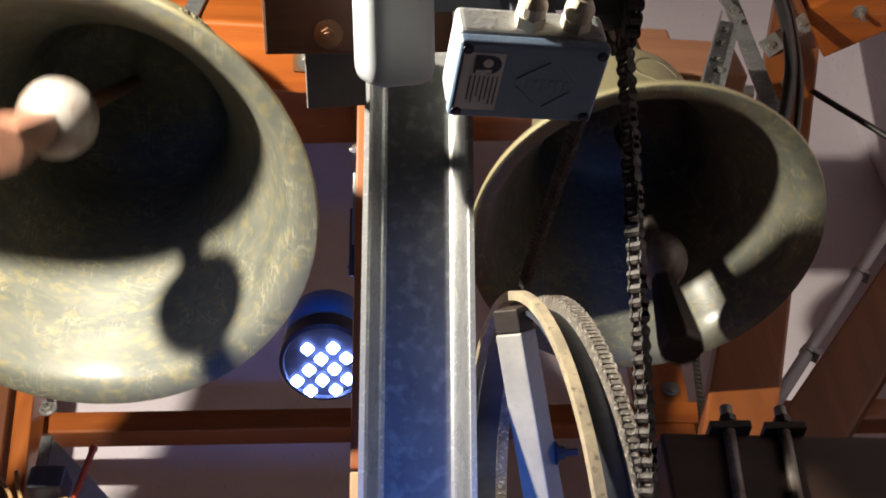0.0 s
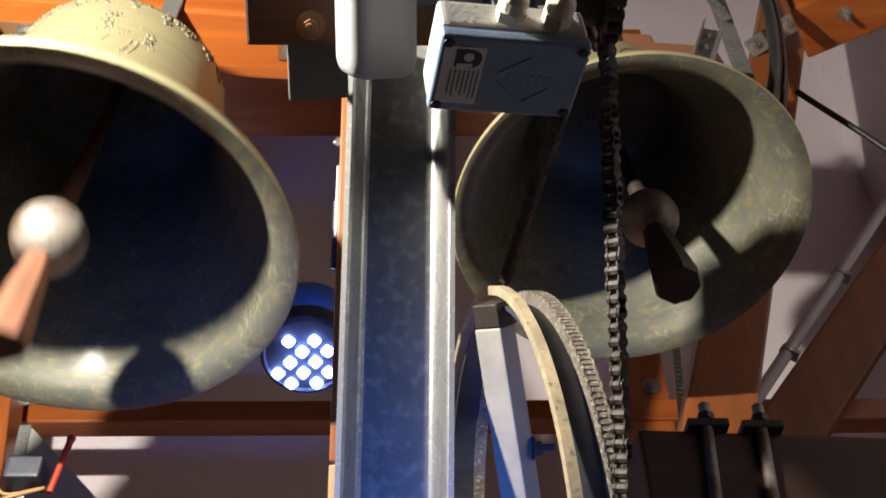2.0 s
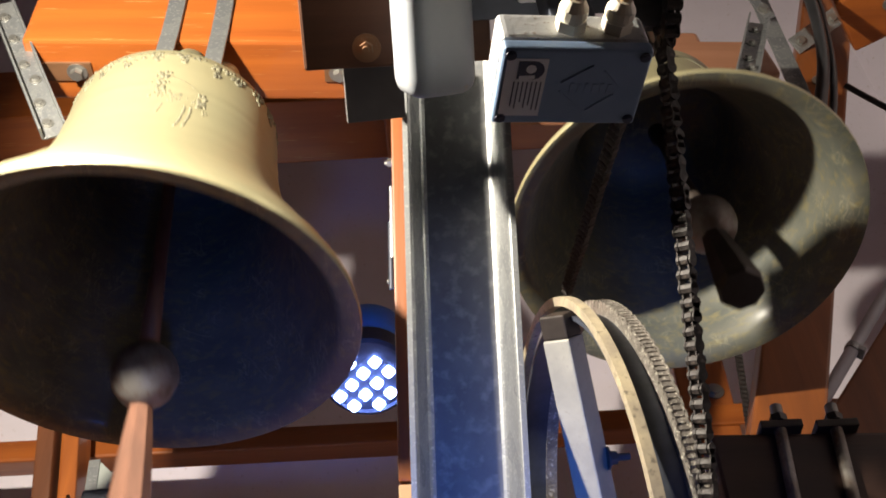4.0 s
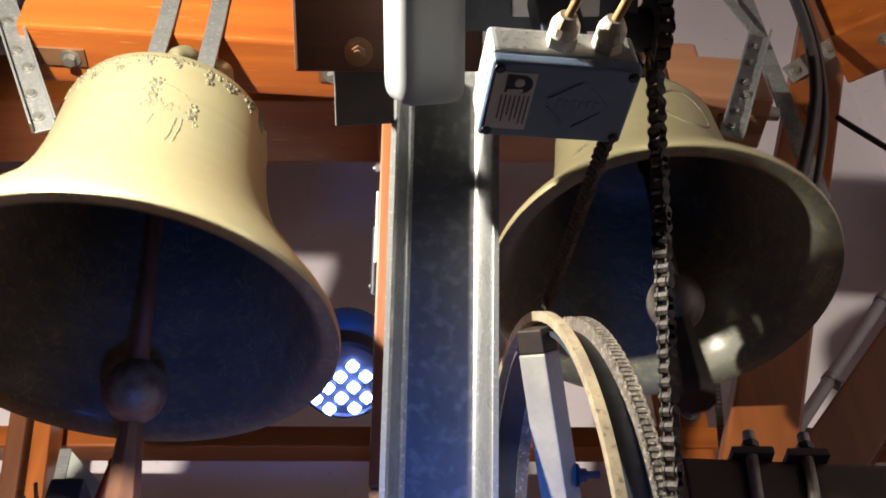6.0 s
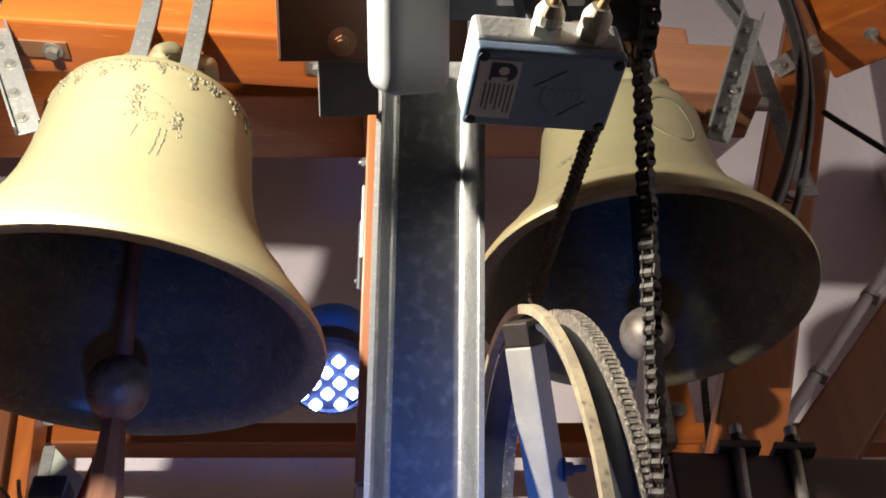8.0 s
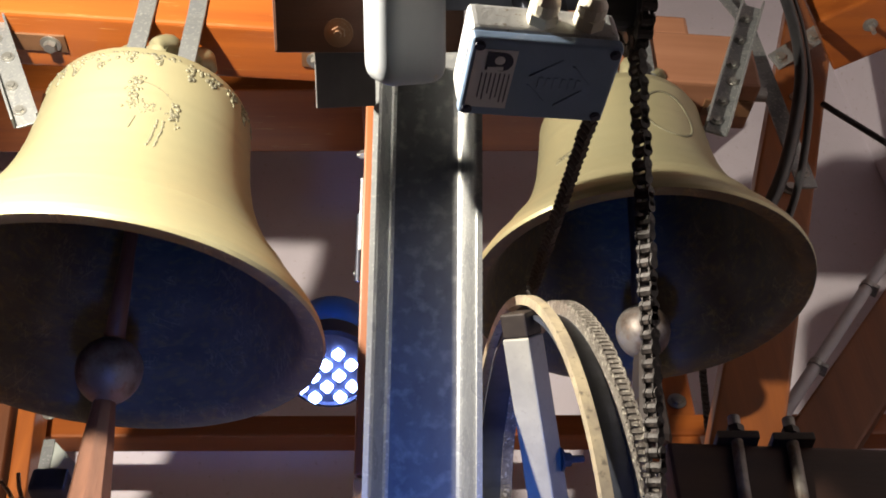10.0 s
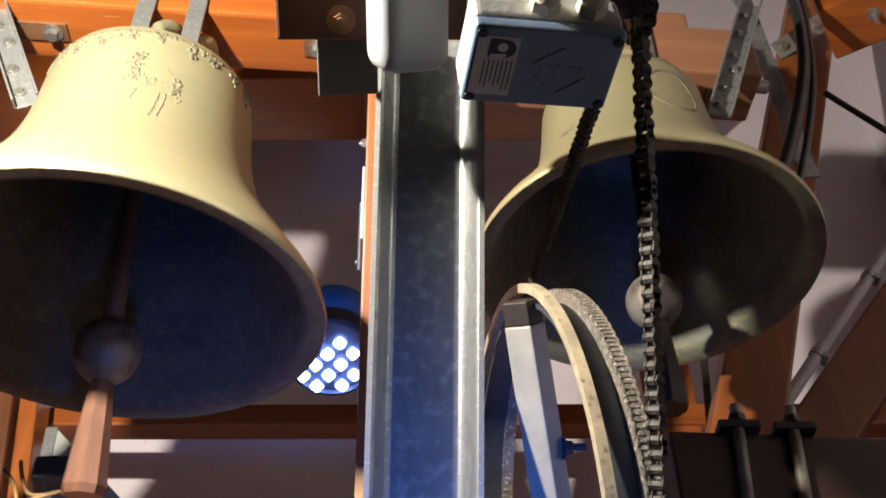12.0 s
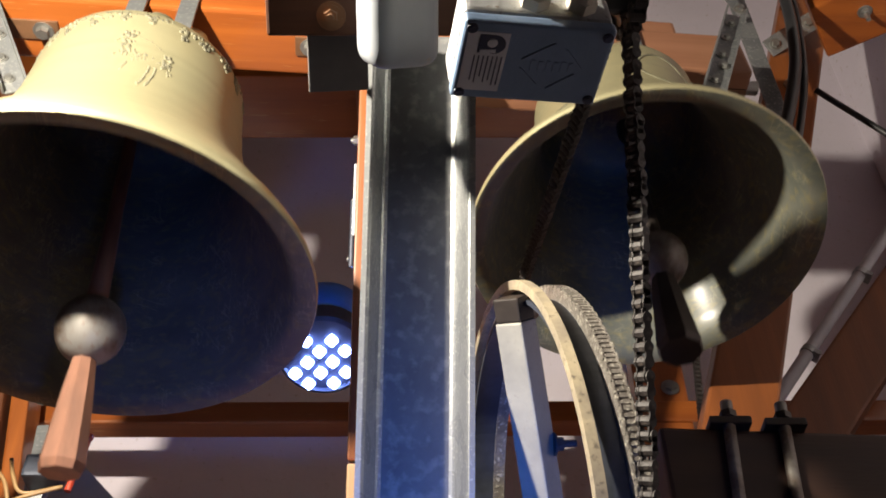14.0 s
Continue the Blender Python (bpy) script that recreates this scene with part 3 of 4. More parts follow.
# ---------------------------------------------------------------- motor, control box
def control_box():
    tl, tr, bl = Vector((0.051, 0.586, 2.274)), Vector((0.184, 0.606, 2.286)), Vector((0.04, 0.678, 2.278))
    x = (tr - tl).normalized()
    up = (tl - bl)
    up = (up - x * up.dot(x)).normalized()
    nrm = x.cross(up)          # out of the face
    c = (tl + (tr - tl) * 0.5 + bl + (tr - tl) * 0.5) * 0.5 + x * 0.003 - up * 0.0045
    m = Matrix((x, up, nrm)).transposed().to_4x4()
    m.translation = c
    ob = thing("control_box", m, "blue-grey cast metal terminal box with a silver label", "terminal box")
    w, h, d = 0.152, 0.095, 0.060
    part("housing", new_box((w, h, d - 0.016), (0, 0, -0.016 - (d - 0.016) / 2), bevel=0.007, seg=3), BOX_TOP, ob, "dusty pale grey housing")
    part("lid", new_box((w, h, 0.0155), (0, 0, -0.0078), bevel=0.004, seg=3), BOX_PAINT, ob, "blue-grey lid")
    for sx in (-1, 1):
        for sy in (-1, 1):
            bm = bmesh.new()
            cyl(bm, 0.0055, 0.0055, 0.002, at=(sx * 0.068, sy * 0.0395, -0.0005), seg=16)
            cyl(bm, 0.0035, 0.0035, 0.002, at=(sx * 0.068, sy * 0.0395, 0.001), seg=6)
            part("screw", bm, INK, ob, "recessed dark lid screw")
    lab = part("label", new_box((0.042, 0.072, 0.0006), (-0.0500, 0.0, 0.0005)), LABEL, ob, "silver printed label")
    bm = bmesh.new()
    box(bm, (0.016, 0.022, 0.0003), (-0.0510, 0.0225, 0.00115))
    cyl(bm, 0.0112, 0.0112, 0.0003, at=(-0.0430, 0.0222, 0.00102), seg=28)
    part("emblem_field", bm, INK, lab, "dark blue emblem field")
    bm = bmesh.new()
    cyl(bm, 0.0052, 0.0052, 0.0003, at=(-0.0455, 0.0240, 0.0014), seg=24)
    box(bm, (0.016, 0.0045, 0.0003), (-0.0475, 0.0172, 0.00155), pose(0, 0, 0, 0, 0, 4))
    part("emblem", bm, LABEL, lab, "pale bell-shaped emblem")
    for i, n in enumerate((0.036, 0.036, 0.030, 0.033, 0.026, 0.034, 0.031)):
        part("printed_line", new_box((0.0013, n, 0.0003), (-0.0330 - i * 0.0046, 0.008 - n / 2, 0.00115)), INK, lab)
    bm = bmesh.new()
    for a, b in (((-0.012, 0.006), (0.018, 0.028)), ((0.03, 0.022), (0.05, 0.0)), ((0.045, -0.008), (0.02, -0.029)), ((0.008, -0.024), (-0.012, -0.004))):
        bar(bm, (*a, 0.0), (*b, 0.0), 0.0022, 0.0022, (0, 0, 1), 0.0004)
    part("raised_diamond", bm, BOX_PAINT, ob, "raised diamond outline")
    bm = bmesh.new()
    for i in range(6):
        box(bm, (0.004, 0.013 - 0.002 * (i % 2), 0.0016), (0.0 + i * 0.0078, 0.0, 0.0))
    part("raised_bars", bm, BOX_PAINT, ob, "raised illegible marks")
    bm = bmesh.new()
    box(bm, (0.05, 0.03, 0.22), (0.02, 0.0, -0.165), None, 0.002)
    part("mounting_arm", bm, DARK_STEEL, ob, "dark steel mounting arm")
    for gx in (-0.004, 0.044):
        bm = bmesh.new()
        m2 = pose(gx, h / 2, -0.036, -90, 0, 0)
        cyl(bm, 0.0158, 0.0158, 0.012, m=m2, seg=6)
        cyl(bm, 0.0135, 0.0135, 0.004, at=(0, 0, 0.012), m=m2, seg=24)
        cyl(bm, 0.0152, 0.0150, 0.009, at=(0, 0, 0.016), m=m2, seg=16)
        cyl(bm, 0.0146, 0.0090, 0.010, at=(0, 0, 0.025), m=m2, seg=20)
        gl = part("cable_gland", bm, GLAND, ob, "cream nylon cable gland")
        part("wire", tube([(gx, h / 2 + 0.03, -0.036), (gx + 0.006, h / 2 + 0.07, -0.034), (gx + 0.02, h / 2 + 0.16, -0.05), (gx + 0.0, h / 2 + 0.28, -0.10)], 0.0046, 8, 14), YELLOW, gl, "yellow cable", smooth=True)
    return ob


BOX_TOP = material("dusty_grey_enamel", (0.42, 0.43, 0.44), 0.55, 0, (0.34, 0.35, 0.37), 20, (0.3, 0.7), 0.15, 200, speck=((0.22, 0.19, 0.16), 0.6, 0.72))
control_box()


MOTOR_UP = Vector((0, -0.90, 0.436))


def drive_motor():
    """Finned motor with its pale cover, on a timber cross piece with steel plate."""
    a, b = Vector((-0.025, 0.747, 2.42)), Vector((-0.024, 0.661, 2.464))
    d = (b - a).normalized()
    fr = frame_along(a, a + MOTOR_UP)
    ob = thing("drive_motor", fr, "electric chain drive motor with a pale grey cover", "motor")
    part("cover", new_box((0.084, 0.075, 0.24), (0, 0, 0.12), pose(0, 0, 0, 0, 0, 22), 0.026, seg=6), COVER, ob, "scuffed pale grey plastic cover", smooth=True)
    for i in range(9):
        part("cooling_fin", new_box((0.20, 0.004, 0.17), (0.145, 0.015 + i * 0.012, 0.165), None, 0.001), DARK_STEEL, ob, "dark blue motor cooling fin")
    bm = bmesh.new()
    box(bm, (0.20, 0.11, 0.16), (0.145, 0.075, 0.168), None, 0.02)
    part("motor_body", bm, BLUE_GREY, ob, "blue-grey painted motor body")
    bm = bmesh.new()
    box(bm, (0.10, 0.01, 0.055), (0.15, 0.008, 0.125), None, 0.003)
    part("type_plate", bm, LABEL, ob, "worn type plate")
    return ob


BLUE_GREY = material("blue_grey_motor_paint", (0.09, 0.13, 0.2), 0.5, 0.1, (0.06, 0.09, 0.14), 15, (0.3, 0.7), 0.1, 120)
drive_motor()


def motor_board():
    a = Vector((-0.062, 0.778, 2.515))
    fr = frame_along(a, a + MOTOR_UP)
    ob = thing("motor_board", fr, "timber board carrying the motor, shade put into its dark brown", "timber board")
    # Dark pine carries the shade that no blocker casts on this board.
    part("board", new_box((0.235, 0.09, 0.30), (-0.01, 0.047, 0.155), bevel=0.004), TIMBER_DARK, ob)
    m = pose(-0.047, 0.001, 0.030, 90, 0, 0)
    bm = bmesh.new()
    cyl(bm, 0.018, 0.018, 0.002, m=m, seg=28)
    bolt_mesh(bm, m, 0.009, 0.009, True, 0.010)
    part("bolt", bm, BROWN_STEEL, ob, "rusty hexagon nut on a wide washer")
    return ob


motor_board()


def steel_plate():
    a = Vector((-0.150, 0.895, 2.565))
    fr = frame_along(a, a + MOTOR_UP)
    ob = thing("mounting_plate", fr, "plain galvanised steel mounting plate behind the motor", "steel plate")
    part("plate", new_box((0.081, 0.006, 0.26), (0.040, 0, 0.13), pose(0, 0, 0, 0, 0, 13), 0.0015), DULL_PLATE, ob)
    # Added flange, edge-on to the camera, to shade the top of the web.
    part("hidden_shade_flange", new_box((0.005, 0.19, 0.26), (0.0045, 0.098, 0.13), pose(0, 0, 0, 0, 0, -3), 0.001), DULL_PLATE, ob)
    return ob


DULL_PLATE = material("dull_zinc_plate", (0.15, 0.14, 0.138), 0.6, 0.15, (0.085, 0.085, 0.09), 9, (0.3, 0.7), 0.05, 60)
steel_plate()


# ---------------------------------------------------------------- chain wheel and chain
AX = Vector((math.cos(radians(9.2)), 0.706 * math.sin(radians(9.2)), 0.708 * math.sin(radians(9.2))))
PITCH = 0.0159


def link_meshes():
    """Outer and inner link of a roller chain along z, pins along x."""
    made = []
    for wide, thick in ((0.0165, 0.0020), (0.0120, 0.0020)):
        bm = bmesh.new()
        for s in (-1, 1):
            for z in (0, PITCH):
                cyl(bm, 0.0072, 0.0072, thick, m=pose(s * wide / 2 - thick / 2, 0, z, 0, 90, 0), seg=10)
            box(bm, (thick, 0.0094, PITCH), (s * wide / 2, 0, PITCH / 2))
        for z in (0, PITCH):
            cyl(bm, 0.0064, 0.0064, wide + 0.001, m=pose(-wide / 2 - 0.0015, 0, z, 0, 90, 0), seg=8)
        me = bpy.data.meshes.new("link")
        bm.to_mesh(me)
        bm.free()
        me.materials.append(GREASE)
        made.append(me)
    return made


LINKS = link_meshes()


def roller_chain(a, b, label, sag=0.0, turn=4, twist=0):
    a, b = Vector(a), Vector(b)
    fr = frame_along(a, b, AX)
    ob = thing("roller_chain", fr, label, "chain", "runs of the drive chain")
    n = int((b - a).length / PITCH)
    for i in range(n):
        lk = new("link", LINKS[i % 2])
        lk.parent = ob
        u = i / n
        lk.matrix_basis = pose(math.sin(i * 1.7) * 0.0006, sag * 4 * u * (1 - u), i * PITCH, 0, 0, twist + turn * math.sin(i * 0.35))
    return ob


down2 = (Vector((0.247, 1.009, 2.032)) - Vector((0.241, 0.699, 2.454))).normalized()
roller_chain((0.241, 0.699, 2.454), Vector((0.247, 1.009, 2.032)) + down2 * 0.16, "greasy dark roller chain hanging from the motor sprocket", 0.0, 10, 60)
roller_chain((0.232, 0.73, 2.500), (0.180, 1.432, 2.719), "greasy dark roller chain running to the far side of the wheel", 0.0, 4, 62)


def sprocket():
    c = Vector((0.240, 0.690, 2.484))
    ob = thing("sprocket", frame_along(c, c + AX, (0, 0, 1)), "small black greasy drive sprocket on the motor", "sprocket")
    bm = bmesh.new()
    cyl(bm, 0.040, 0.040, 0.010, at=(0, 0, -0.005), seg=30)
    cyl(bm, 0.026, 0.026, 0.05, at=(0, 0, -0.045), seg=24)
    for i in range(18):
        box(bm, (0.010, 0.006, 0.007), (0.044, 0, 0), Matrix.Rotation(2 * math.pi * i / 18, 4, "Z"), 0.0015)
    part("toothed_disc", bm, BLACK, ob, "black toothed disc")
    for i in range(12):
        lk = new("link", LINKS[i % 2])
        lk.parent = ob
        a = radians(85 + i * 19.0)
        m = Matrix.Rotation(a, 4, "Z") @ Matrix.Translation((0.046, 0, 0)) @ pose(0, 0, 0, -90, 0, 0) @ pose(0, 0, 0, 0, 0, 90)
        lk.matrix_basis = m
    return ob


sprocket()


def ring(bm, r0, r1, z0, z1, seg=128):
    rows = []
    for r, z in ((r0, z0), (r1, z0), (r1, z1), (r0, z1)):
        rows.append([bm.verts.new((r * math.cos(2 * math.pi * i / seg), r * math.sin(2 * math.pi * i / seg), z)) for i in range(seg)])
    for k in range(4):
        a, b = rows[k], rows[(k + 1) % 4]
        for i in range(seg):
            j = (i + 1) % seg
            bm.faces.new((a[i], a[j], b[j], b[i]))


def chain_wheel():
    R = 0.42
    apex = Vector((0.141, 1.157, 2.463))
    up = Vector((0, -0.708, 0.706))
    up = (up - AX * up.dot(AX)).normalized()
    c = apex - up * R
    m = Matrix((up, AX.cross(up), AX)).transposed().to_4x4()
    m.translation = c
    ob = thing("chain_wheel", m, "large steel bell wheel with square spokes and a greased chain rim", "wheel")
    bm = bmesh.new()
    ring(bm, R - 0.014, R, -0.004, 0.010)
    part("near_rim", bm, CREAM, ob, "pale yellowish zinc-plated rim", smooth=False)
    bm = bmesh.new()
    ring(bm, R - 0.034, R - 0.028, 0.006, 0.052)
    part("rim_band", bm, DARK_STEEL, ob, "dark blue-grey rim band")
    bm = bmesh.new()
    ring(bm, R - 0.036, R - 0.0105, 0.047, 0.067)
    rim = part("far_rim", bm, GREASE_PALE, ob, "greased sprocket rim")
    n = int(2 * math.pi * (R - 0.012) / PITCH * 1.7)
    wrap = bmesh.new()
    for i in range(n):
        a = 2 * math.pi * i / n
        mm = Matrix.Rotation(a, 4, "Z")
        wide = 0.0092 if i % 2 else 0.0078
        for s in (-1, 1):
            box(wrap, (0.010, PITCH * 0.72, 0.0022), (R - 0.013, 0, 0.057 + s * wide), mm)
        cyl(wrap, 0.0046, 0.0046, 0.018, at=(R - 0.013, 0, 0.048), m=mm, seg=6)
    tagged(part("chain_wrap", wrap, GREASE_PALE, ob, "greased roller chain round the rim"), kind="stuff")
    for k in range(2):
        mm = Matrix.Rotation(math.pi * k, 4, "Z")
        bm = bmesh.new()
        turned = mm @ pose(0, 0, 0.052, 0, 9, 0) @ pose(0, 0, 0, 46 if k == 0 else -46, 0, 0)
        box(bm, (R - 0.056, 0.044, 0.044), (0.001 + (R - 0.056) / 2, 0, 0), turned, 0.003)
        sp = part("spoke", bm, SPOKE_ZINC, ob, "galvanised square tube spoke")
        # Dark block stands for the shaded underside of the rim at the tube end.
        bm = bmesh.new()
        box(bm, (0.036, 0.042, 0.042), (R - 0.037, 0, 0), turned, 0.003)
        part("spoke_foot", bm, DARK_IRON, sp, "dark block for the shade at the tube end")
        bm = bmesh.new()
        bolt_mesh(bm, mm @ pose(R - 0.24, 0.004, 0.050), 0.011, 0.012, True, 0.02)
        part("bolt", bm, DARK_STEEL, sp, "dark nut and bolt")
    bm = bmesh.new()
    cyl(bm, 0.05, 0.05, 0.05, at=(0, 0, 0.035), seg=40)
    part("hub", bm, GALV, ob, "round steel hub")
    bm = bmesh.new()
    cyl(bm, 0.018, 0.018, 0.16, at=(0, 0, -0.06), seg=28)
    part("axle", bm, STEEL, ob, "steel axle")
    return ob


chain_wheel()

# bar standing beside the wheel
ob = thing("angle_bar", frame_along((0.150, 1.62, 2.05), (0.118, 1.53, 2.36)), "galvanised angle bar with bolts beside the wheel", "steel angle")
part("flange", new_box((0.036, 0.005, 2.55), (0, 0, -1.045), bevel=0.001), GALV, ob)
part("flange", new_box((0.005, 0.04, 2.548), (-0.0205, 0.018, -1.045), bevel=0.001), GALV, ob)
for z in (0.05, 0.09):
    bm = bmesh.new()
    bolt_mesh(bm, pose(-0.004, -0.003, z, 90, 0, 0), 0.008, 0.008)
    part("bolt", bm, STEEL, ob)


# ---------------------------------------------------------------- east side steelwork
def flat_bar(name, a, b, w, label, mat=GALV, holes=(), xhint=(1, 0, 0), t=0.006):
    fr = frame_along(a, b, xhint)
    ob = thing(name, fr, label, "steel bar")
    n = (Vector(b) - Vector(a)).length
    part("bar", new_box((w, t, n), (0, 0, n / 2), bevel=0.001), mat, ob)
    for u in holes:
        bm = bmesh.new()
        bolt_mesh(bm, pose(0, t / 2 * (1 if b[2] < a[2] else -1), n * u, -90 if b[2] < a[2] else 90, 0, 0), 0.012, 0.010)
        part("bolt", bm, STEEL, ob, "hexagon bolt")
    return ob


flat_bar("tie_bar", (0.905, 1.74, 4.45), (0.945, 1.80, 3.42), 0.050, "flat galvanised diagonal tie bar", holes=(0.05, 0.95))
flat_bar("bracket_bar", (1.080, 1.985, 4.225), (1.235, 1.93, 4.31), 0.06, "galvanised fixing strap bolted to the frame leg", holes=(0.15, 0.85))
flat_bar("tie_bar", (0.80, 1.70, 4.35), (0.915, 1.735, 4.02), 0.03, "narrow galvanised link bar", holes=(0.9,))

ob = thing("cable", Matrix.Translation((0.935, 1.7, 3.6)), "thick black cable sagging in a loop", "cable")
part("sheath", tube([(0.10, 0.0, 0.95), (0.099, 0, 0.54), (0.075, 0.0, 0.28), (0.02, 0, 0.05), (-0.10, 0.02, -0.26), (-0.19, 0.10, -0.36), (-0.30, 0.3, -0.36)], 0.017, 12, 50), BLACK, ob, smooth=True)
part("sheath", tube([(0.125, 0.01, 0.95), (0.124, 0.01, 0.54), (0.098, 0.01, 0.28), (0.045, 0.01, 0.03), (-0.06, 0.03, -0.28), (-0.13, 0.12, -0.40)], 0.010, 12, 50), BLACK, ob, "thinner black cable", smooth=True)

ob = thing("conduit_pipe", Matrix.Translation((0.93, 2.30, 3.1)), "grey plastic conduit pipe clipped along the brace", "pipe")
bm = bmesh.new()
rod(bm, (-0.04, 0, -0.05), (0.90, 0, 1.17), 0.018, 18)
part("pipe", bm, PVC, ob, smooth=False)
for u in (0.16, 0.40, 0.75):
    bm = bmesh.new()
    fr = frame_along((-0.04 + 0.94 * u, 0, -0.05 + 1.22 * u), (-0.04 + 0.94 * u + 0.61, 0, -0.05 + 1.22 * u + 0.79))
    cyl(bm, 0.022, 0.022, 0.02, m=fr, seg=18)
    box(bm, (0.02, 0.04, 0.014), (0.022, 0.0, 0.01), fr, 0.002)
    part("clip", bm, GALV, ob, "metal pipe clip")

ob = thing("cable", Matrix.Translation((1.35, 1.9, 3.8)), "thin dark cable stretched along the wall", "cable")
part("sheath", tube([(-0.22, 0.0, 0.10), (0.0, 0.0, -0.22), (0.12, 0.05, -0.45), (0.1, 0.1, -0.8)], 0.009, 10, 30), BLACK, ob, smooth=True)

# thin far chain beside the brace
roller_chain((0.808, 2.45, 3.62), (0.757, 2.45, 3.11), "thin dark chain hanging by the frame brace")

# clamp rods round the foot timber
for i, x in enumerate((0.545, 0.645)):
    at = Matrix.Translation(Vector((x, 1.599 + i * 0.006, 2.50)) - near_e.matrix_world.translation)
    bm = bmesh.new()
    rod(bm, (0.002, -0.008, 0.062), (-0.030, -0.008, -0.34), 0.011)
    held = part("clamp_rod", bm, IRON, near_e, "dull threaded clamp rod", at)
    part("washer_plate", new_box((0.075, 0.085, 0.016), (0, 0.022, 0.0175), bevel=0.003), DARK_IRON, held, "dull steel washer plate")
    bm = bmesh.new()
    cyl(bm, 0.016, 0.016, 0.014, at=(0, -0.008, 0.0255), seg=6)
    part("nut", bm, DARK_IRON, held)

# ---------------------------------------------------------------- west side details
ob = thing("corner_plate", Matrix.Translation((-1.019, 2.42, 3.10)), "triangular galvanised corner plate of the frame", "steel plate")
bm = bmesh.new()
tri = [(0, 0), (0.035, -0.42), (0.42, -0.42)]
lo = [bm.verts.new((x, 0, z)) for x, z in tri]
hi = [bm.verts.new((x, 0.006, z)) for x, z in tri]
bm.faces.new(lo)
bm.faces.new(hi[::-1])
for i in range(3):
    bm.faces.new((lo[i], lo[(i + 1) % 3], hi[(i + 1) % 3], hi[i]))
part("plate", bm, PALE_ZINC, ob)
part("edge_flange", new_box((0.030, 0.006, 0.42), (-0.012, -0.004, -0.21), pose(0, 0, 0, 0, -4.6, 0)), GALV, ob)
bm = bmesh.new()
bolt_mesh(bm, pose(-0.02, -0.03, 0.07, 90, 0, 0), 0.015, 0.012, True, 0.02)
part("bolt", bm, STEEL, ob)

ob = thing("limit_switch", Matrix.Translation((-0.768, 1.98, 2.685)), "black switch with a red lever on the frame", "switch")
part("mount", new_box((0.03, 0.03, 0.26), (-0.06, 0.045, -0.075)), GALV, ob, "small galvanised mount")
part("switch_body", new_box((0.075, 0.07, 0.055), (-0.04, 0, -0.015), bevel=0.008), DARK_STEEL, ob, "black switch housing")
bm = bmesh.new()
rod(bm, (0.018, 0, -0.06), (0.034, 0, 0.075), 0.0075)
bmesh.ops.create_uvsphere(bm, u_segments=14, v_segments=10, radius=0.010, matrix=Matrix.Translation((0.034, 0, 0.075)))
part("lever", bm, RED, ob, "red lever with a dark knob")
for k, pts in enumerate(([(-0.12, 0, 0.02), (-0.10, -0.01, -0.03), (-0.07, -0.01, -0.07), (0.0, 0, -0.05)], [(-0.15, 0, 0.0), (-0.11, -0.02, -0.05), (-0.09, -0.02, -0.10)], [(-0.14, 0, -0.10), (-0.06, -0.02, -0.085), (0.01, -0.01, -0.055)])):
    part("wire", tube(pts, 0.0045, 8, 16), YELLOW, ob, "yellow wire", smooth=True)


# ---------------------------------------------------------------- the swing of the bells
def swing(t, law, slips):
    a, g, w, ph, b, c = law
    v = a * math.exp(-g * t) * math.cos(w * t + ph + c * t * t) + b
    ts = sorted(slips)
    for p, q in zip(ts, ts[1:]):
        if p <= t <= q:
            return v - (slips[p] + (slips[q] - slips[p]) * (t - p) / (q - p))
    return v


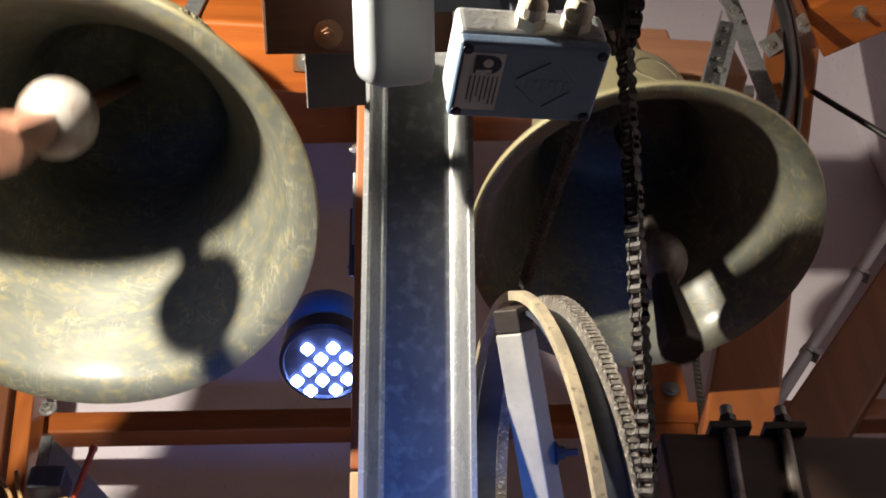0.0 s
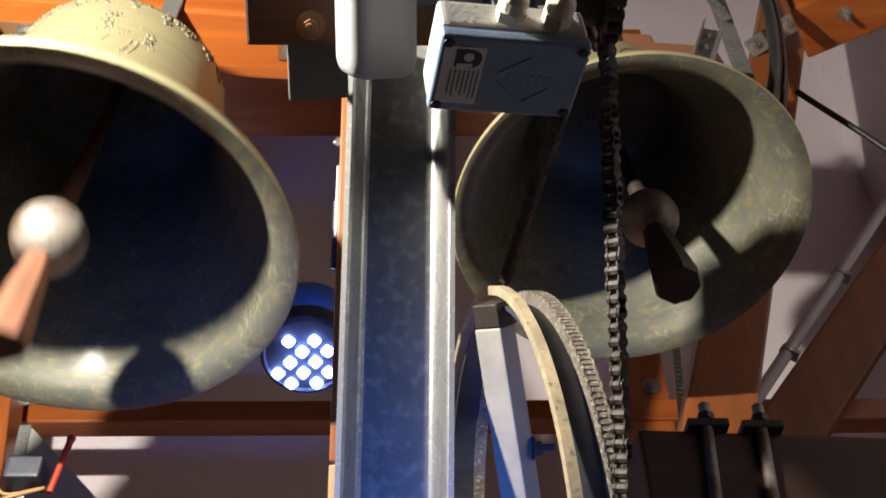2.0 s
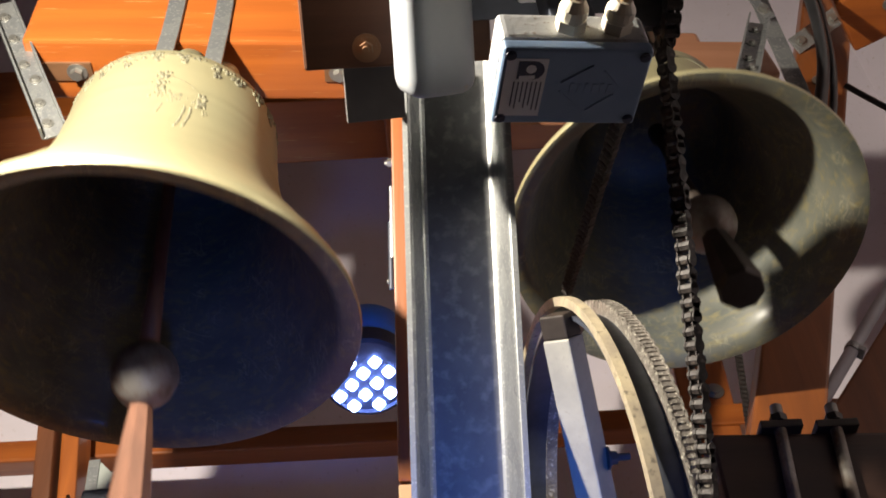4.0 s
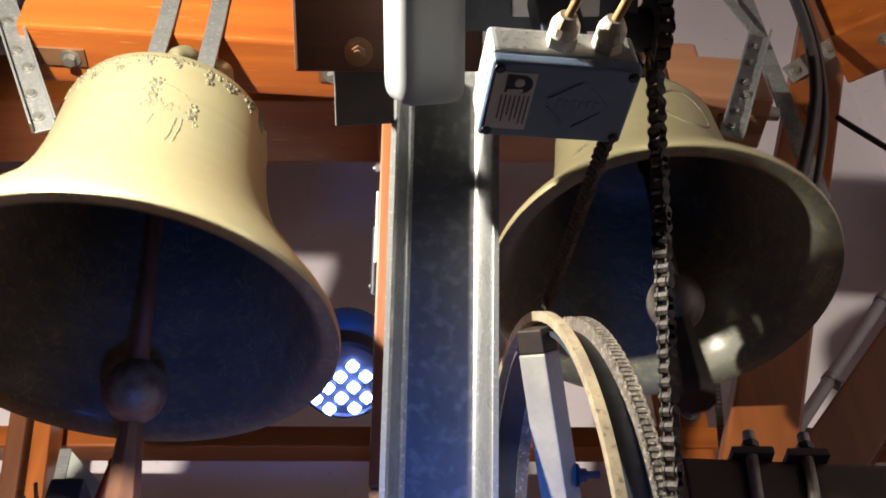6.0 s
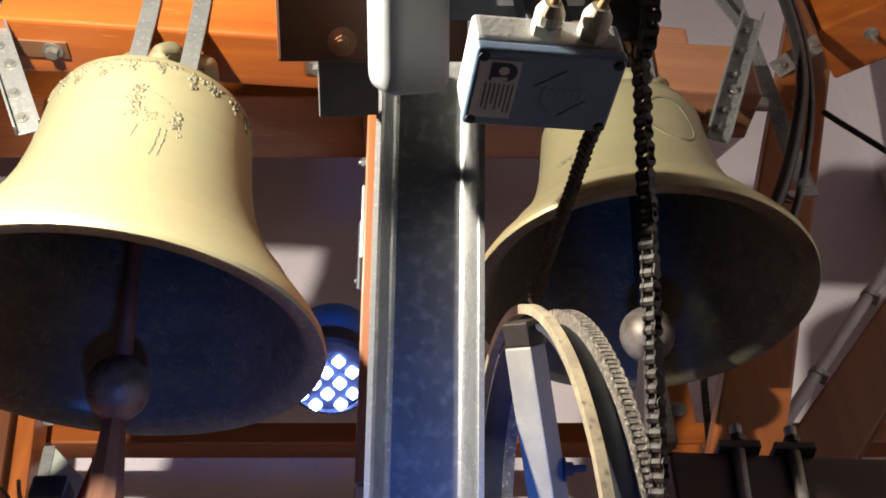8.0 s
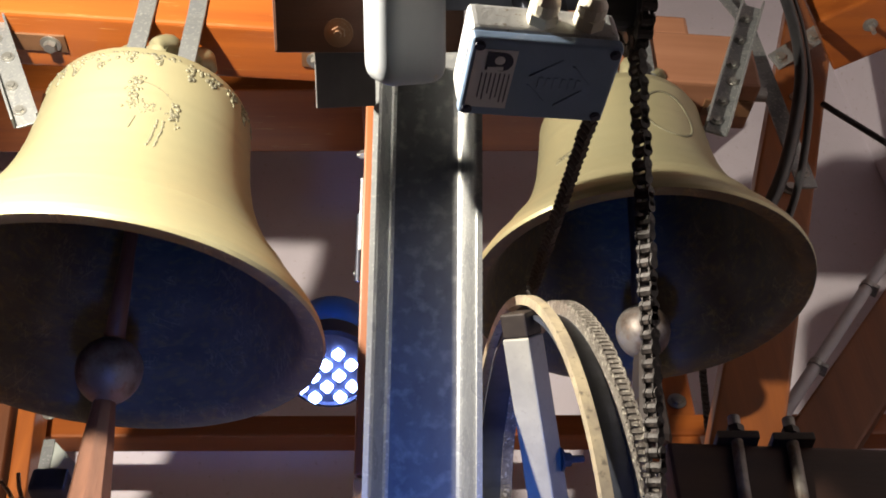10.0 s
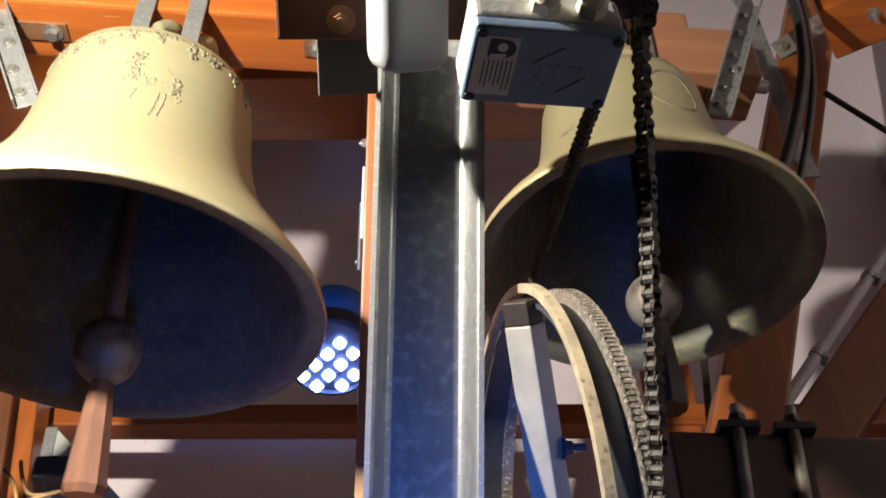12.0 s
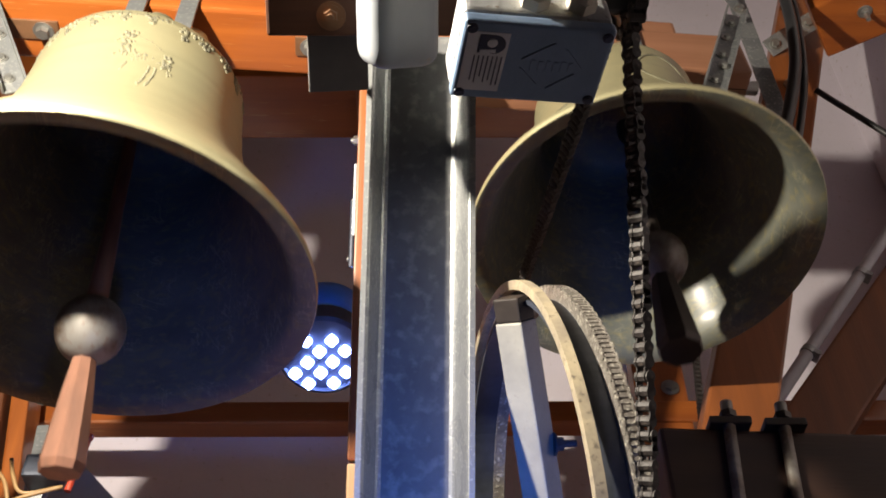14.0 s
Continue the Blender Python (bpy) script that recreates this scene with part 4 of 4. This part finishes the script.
BELL_L = (14.73, 0.0313, 3.4229, 3.5789, 1.11, 0.00138), {0: 2, 0.3: 0.3, 0.5: -1.3, 0.8: -0.9, 1: -0, 1.2: 0.4, 1.5: -0.3, 2: -0.6, 2.5: 1.3, 3: 0.4, 3.5: -1.9, 6: 0.6, 6.5: 1.1, 7: -1.2, 7.5: -0.3, 10: -0.2, 10.5: 0.3, 11: 0.8, 11.5: -0.5, 11.8: -0.5, 12: -0.1, 12.5: 0.5, 13: 0.2, 13.5: -0.3, 14: 0}
CLAP_L = (41.16, 0.0729, 3.5469, 3.6461, 3.85, -0.01021), {0: -1.4, 0.3: -0.2, 0.5: 0.7, 0.8: 0, 1: 2.4, 1.2: 0.4, 1.5: 0.6, 2: 4.1, 2.5: -1.3, 3: -0.7, 3.5: 1.3, 6: -2.3, 6.5: 0.4, 7: 0.5, 7.5: -1.1, 10: 2.1, 10.5: -1.1, 11: -3.8, 11.5: 2.7, 12: -1, 12.5: -1, 13: 2.2, 13.5: -3.5, 14: 0.2}
BELL_R = (11.35, 0.0166, 3.5658, 2.1284, -0.96, 0.00161), {0: 0.1, 0.3: -0.1, 0.5: 0.5, 0.8: -0.3, 1: -0, 1.2: -0.2, 1.5: -0.1, 2: -0.1, 2.5: -0.2, 3: 0.8, 3.5: -0.1, 6: 0.2, 6.5: 0.1, 7: -0.4, 7.5: 0.3, 10: -0.2, 10.5: 0.6, 11: -0.2, 11.5: -0.5, 12: -0, 12.5: -0.2, 13: 0.2, 13.5: 0.1, 14: -0.2}
CLAP_R = (21.45, 0.0261, 3.6112, 1.8495, 2.13, -0.00101), {0: 1.4, 0.3: -3.5, 0.5: -2.2, 0.8: 1.8, 1: 0.8, 1.2: -1.2, 1.5: 1.3, 2: -0.8, 2.5: 1.4, 3: -5.2, 3.2: 2.4, 3.5: 2.1, 6: 0.8, 6.5: -3.1, 7: 1.3, 7.5: -0.1, 10: 0.8, 10.5: 0.3, 11: -0.1, 11.5: 1.1, 12: 0.9, 12.5: -1.1, 13: 1.3, 13.5: 1.1, 14: 0.8}


def motions():
    for ob, P, law in ((bell_l, PL, BELL_L), (bell_r, PR, BELL_R)):
        walk(ob, [(i / 10, pose(*P, swing(i / 10, *law), 0, 4.3)) for i in range(141)])
    for ob, law, bell, clap_at in ((clapper_l, CLAP_L, BELL_L, (-0.005, 0, -0.109)), (clapper_r, CLAP_R, BELL_R, (0.019, 0, -0.126))):
        walk(ob, [(i / 10, pose(*clap_at, swing(i / 10, *law) - swing(i / 10, *bell))) for i in range(141)])


motions()
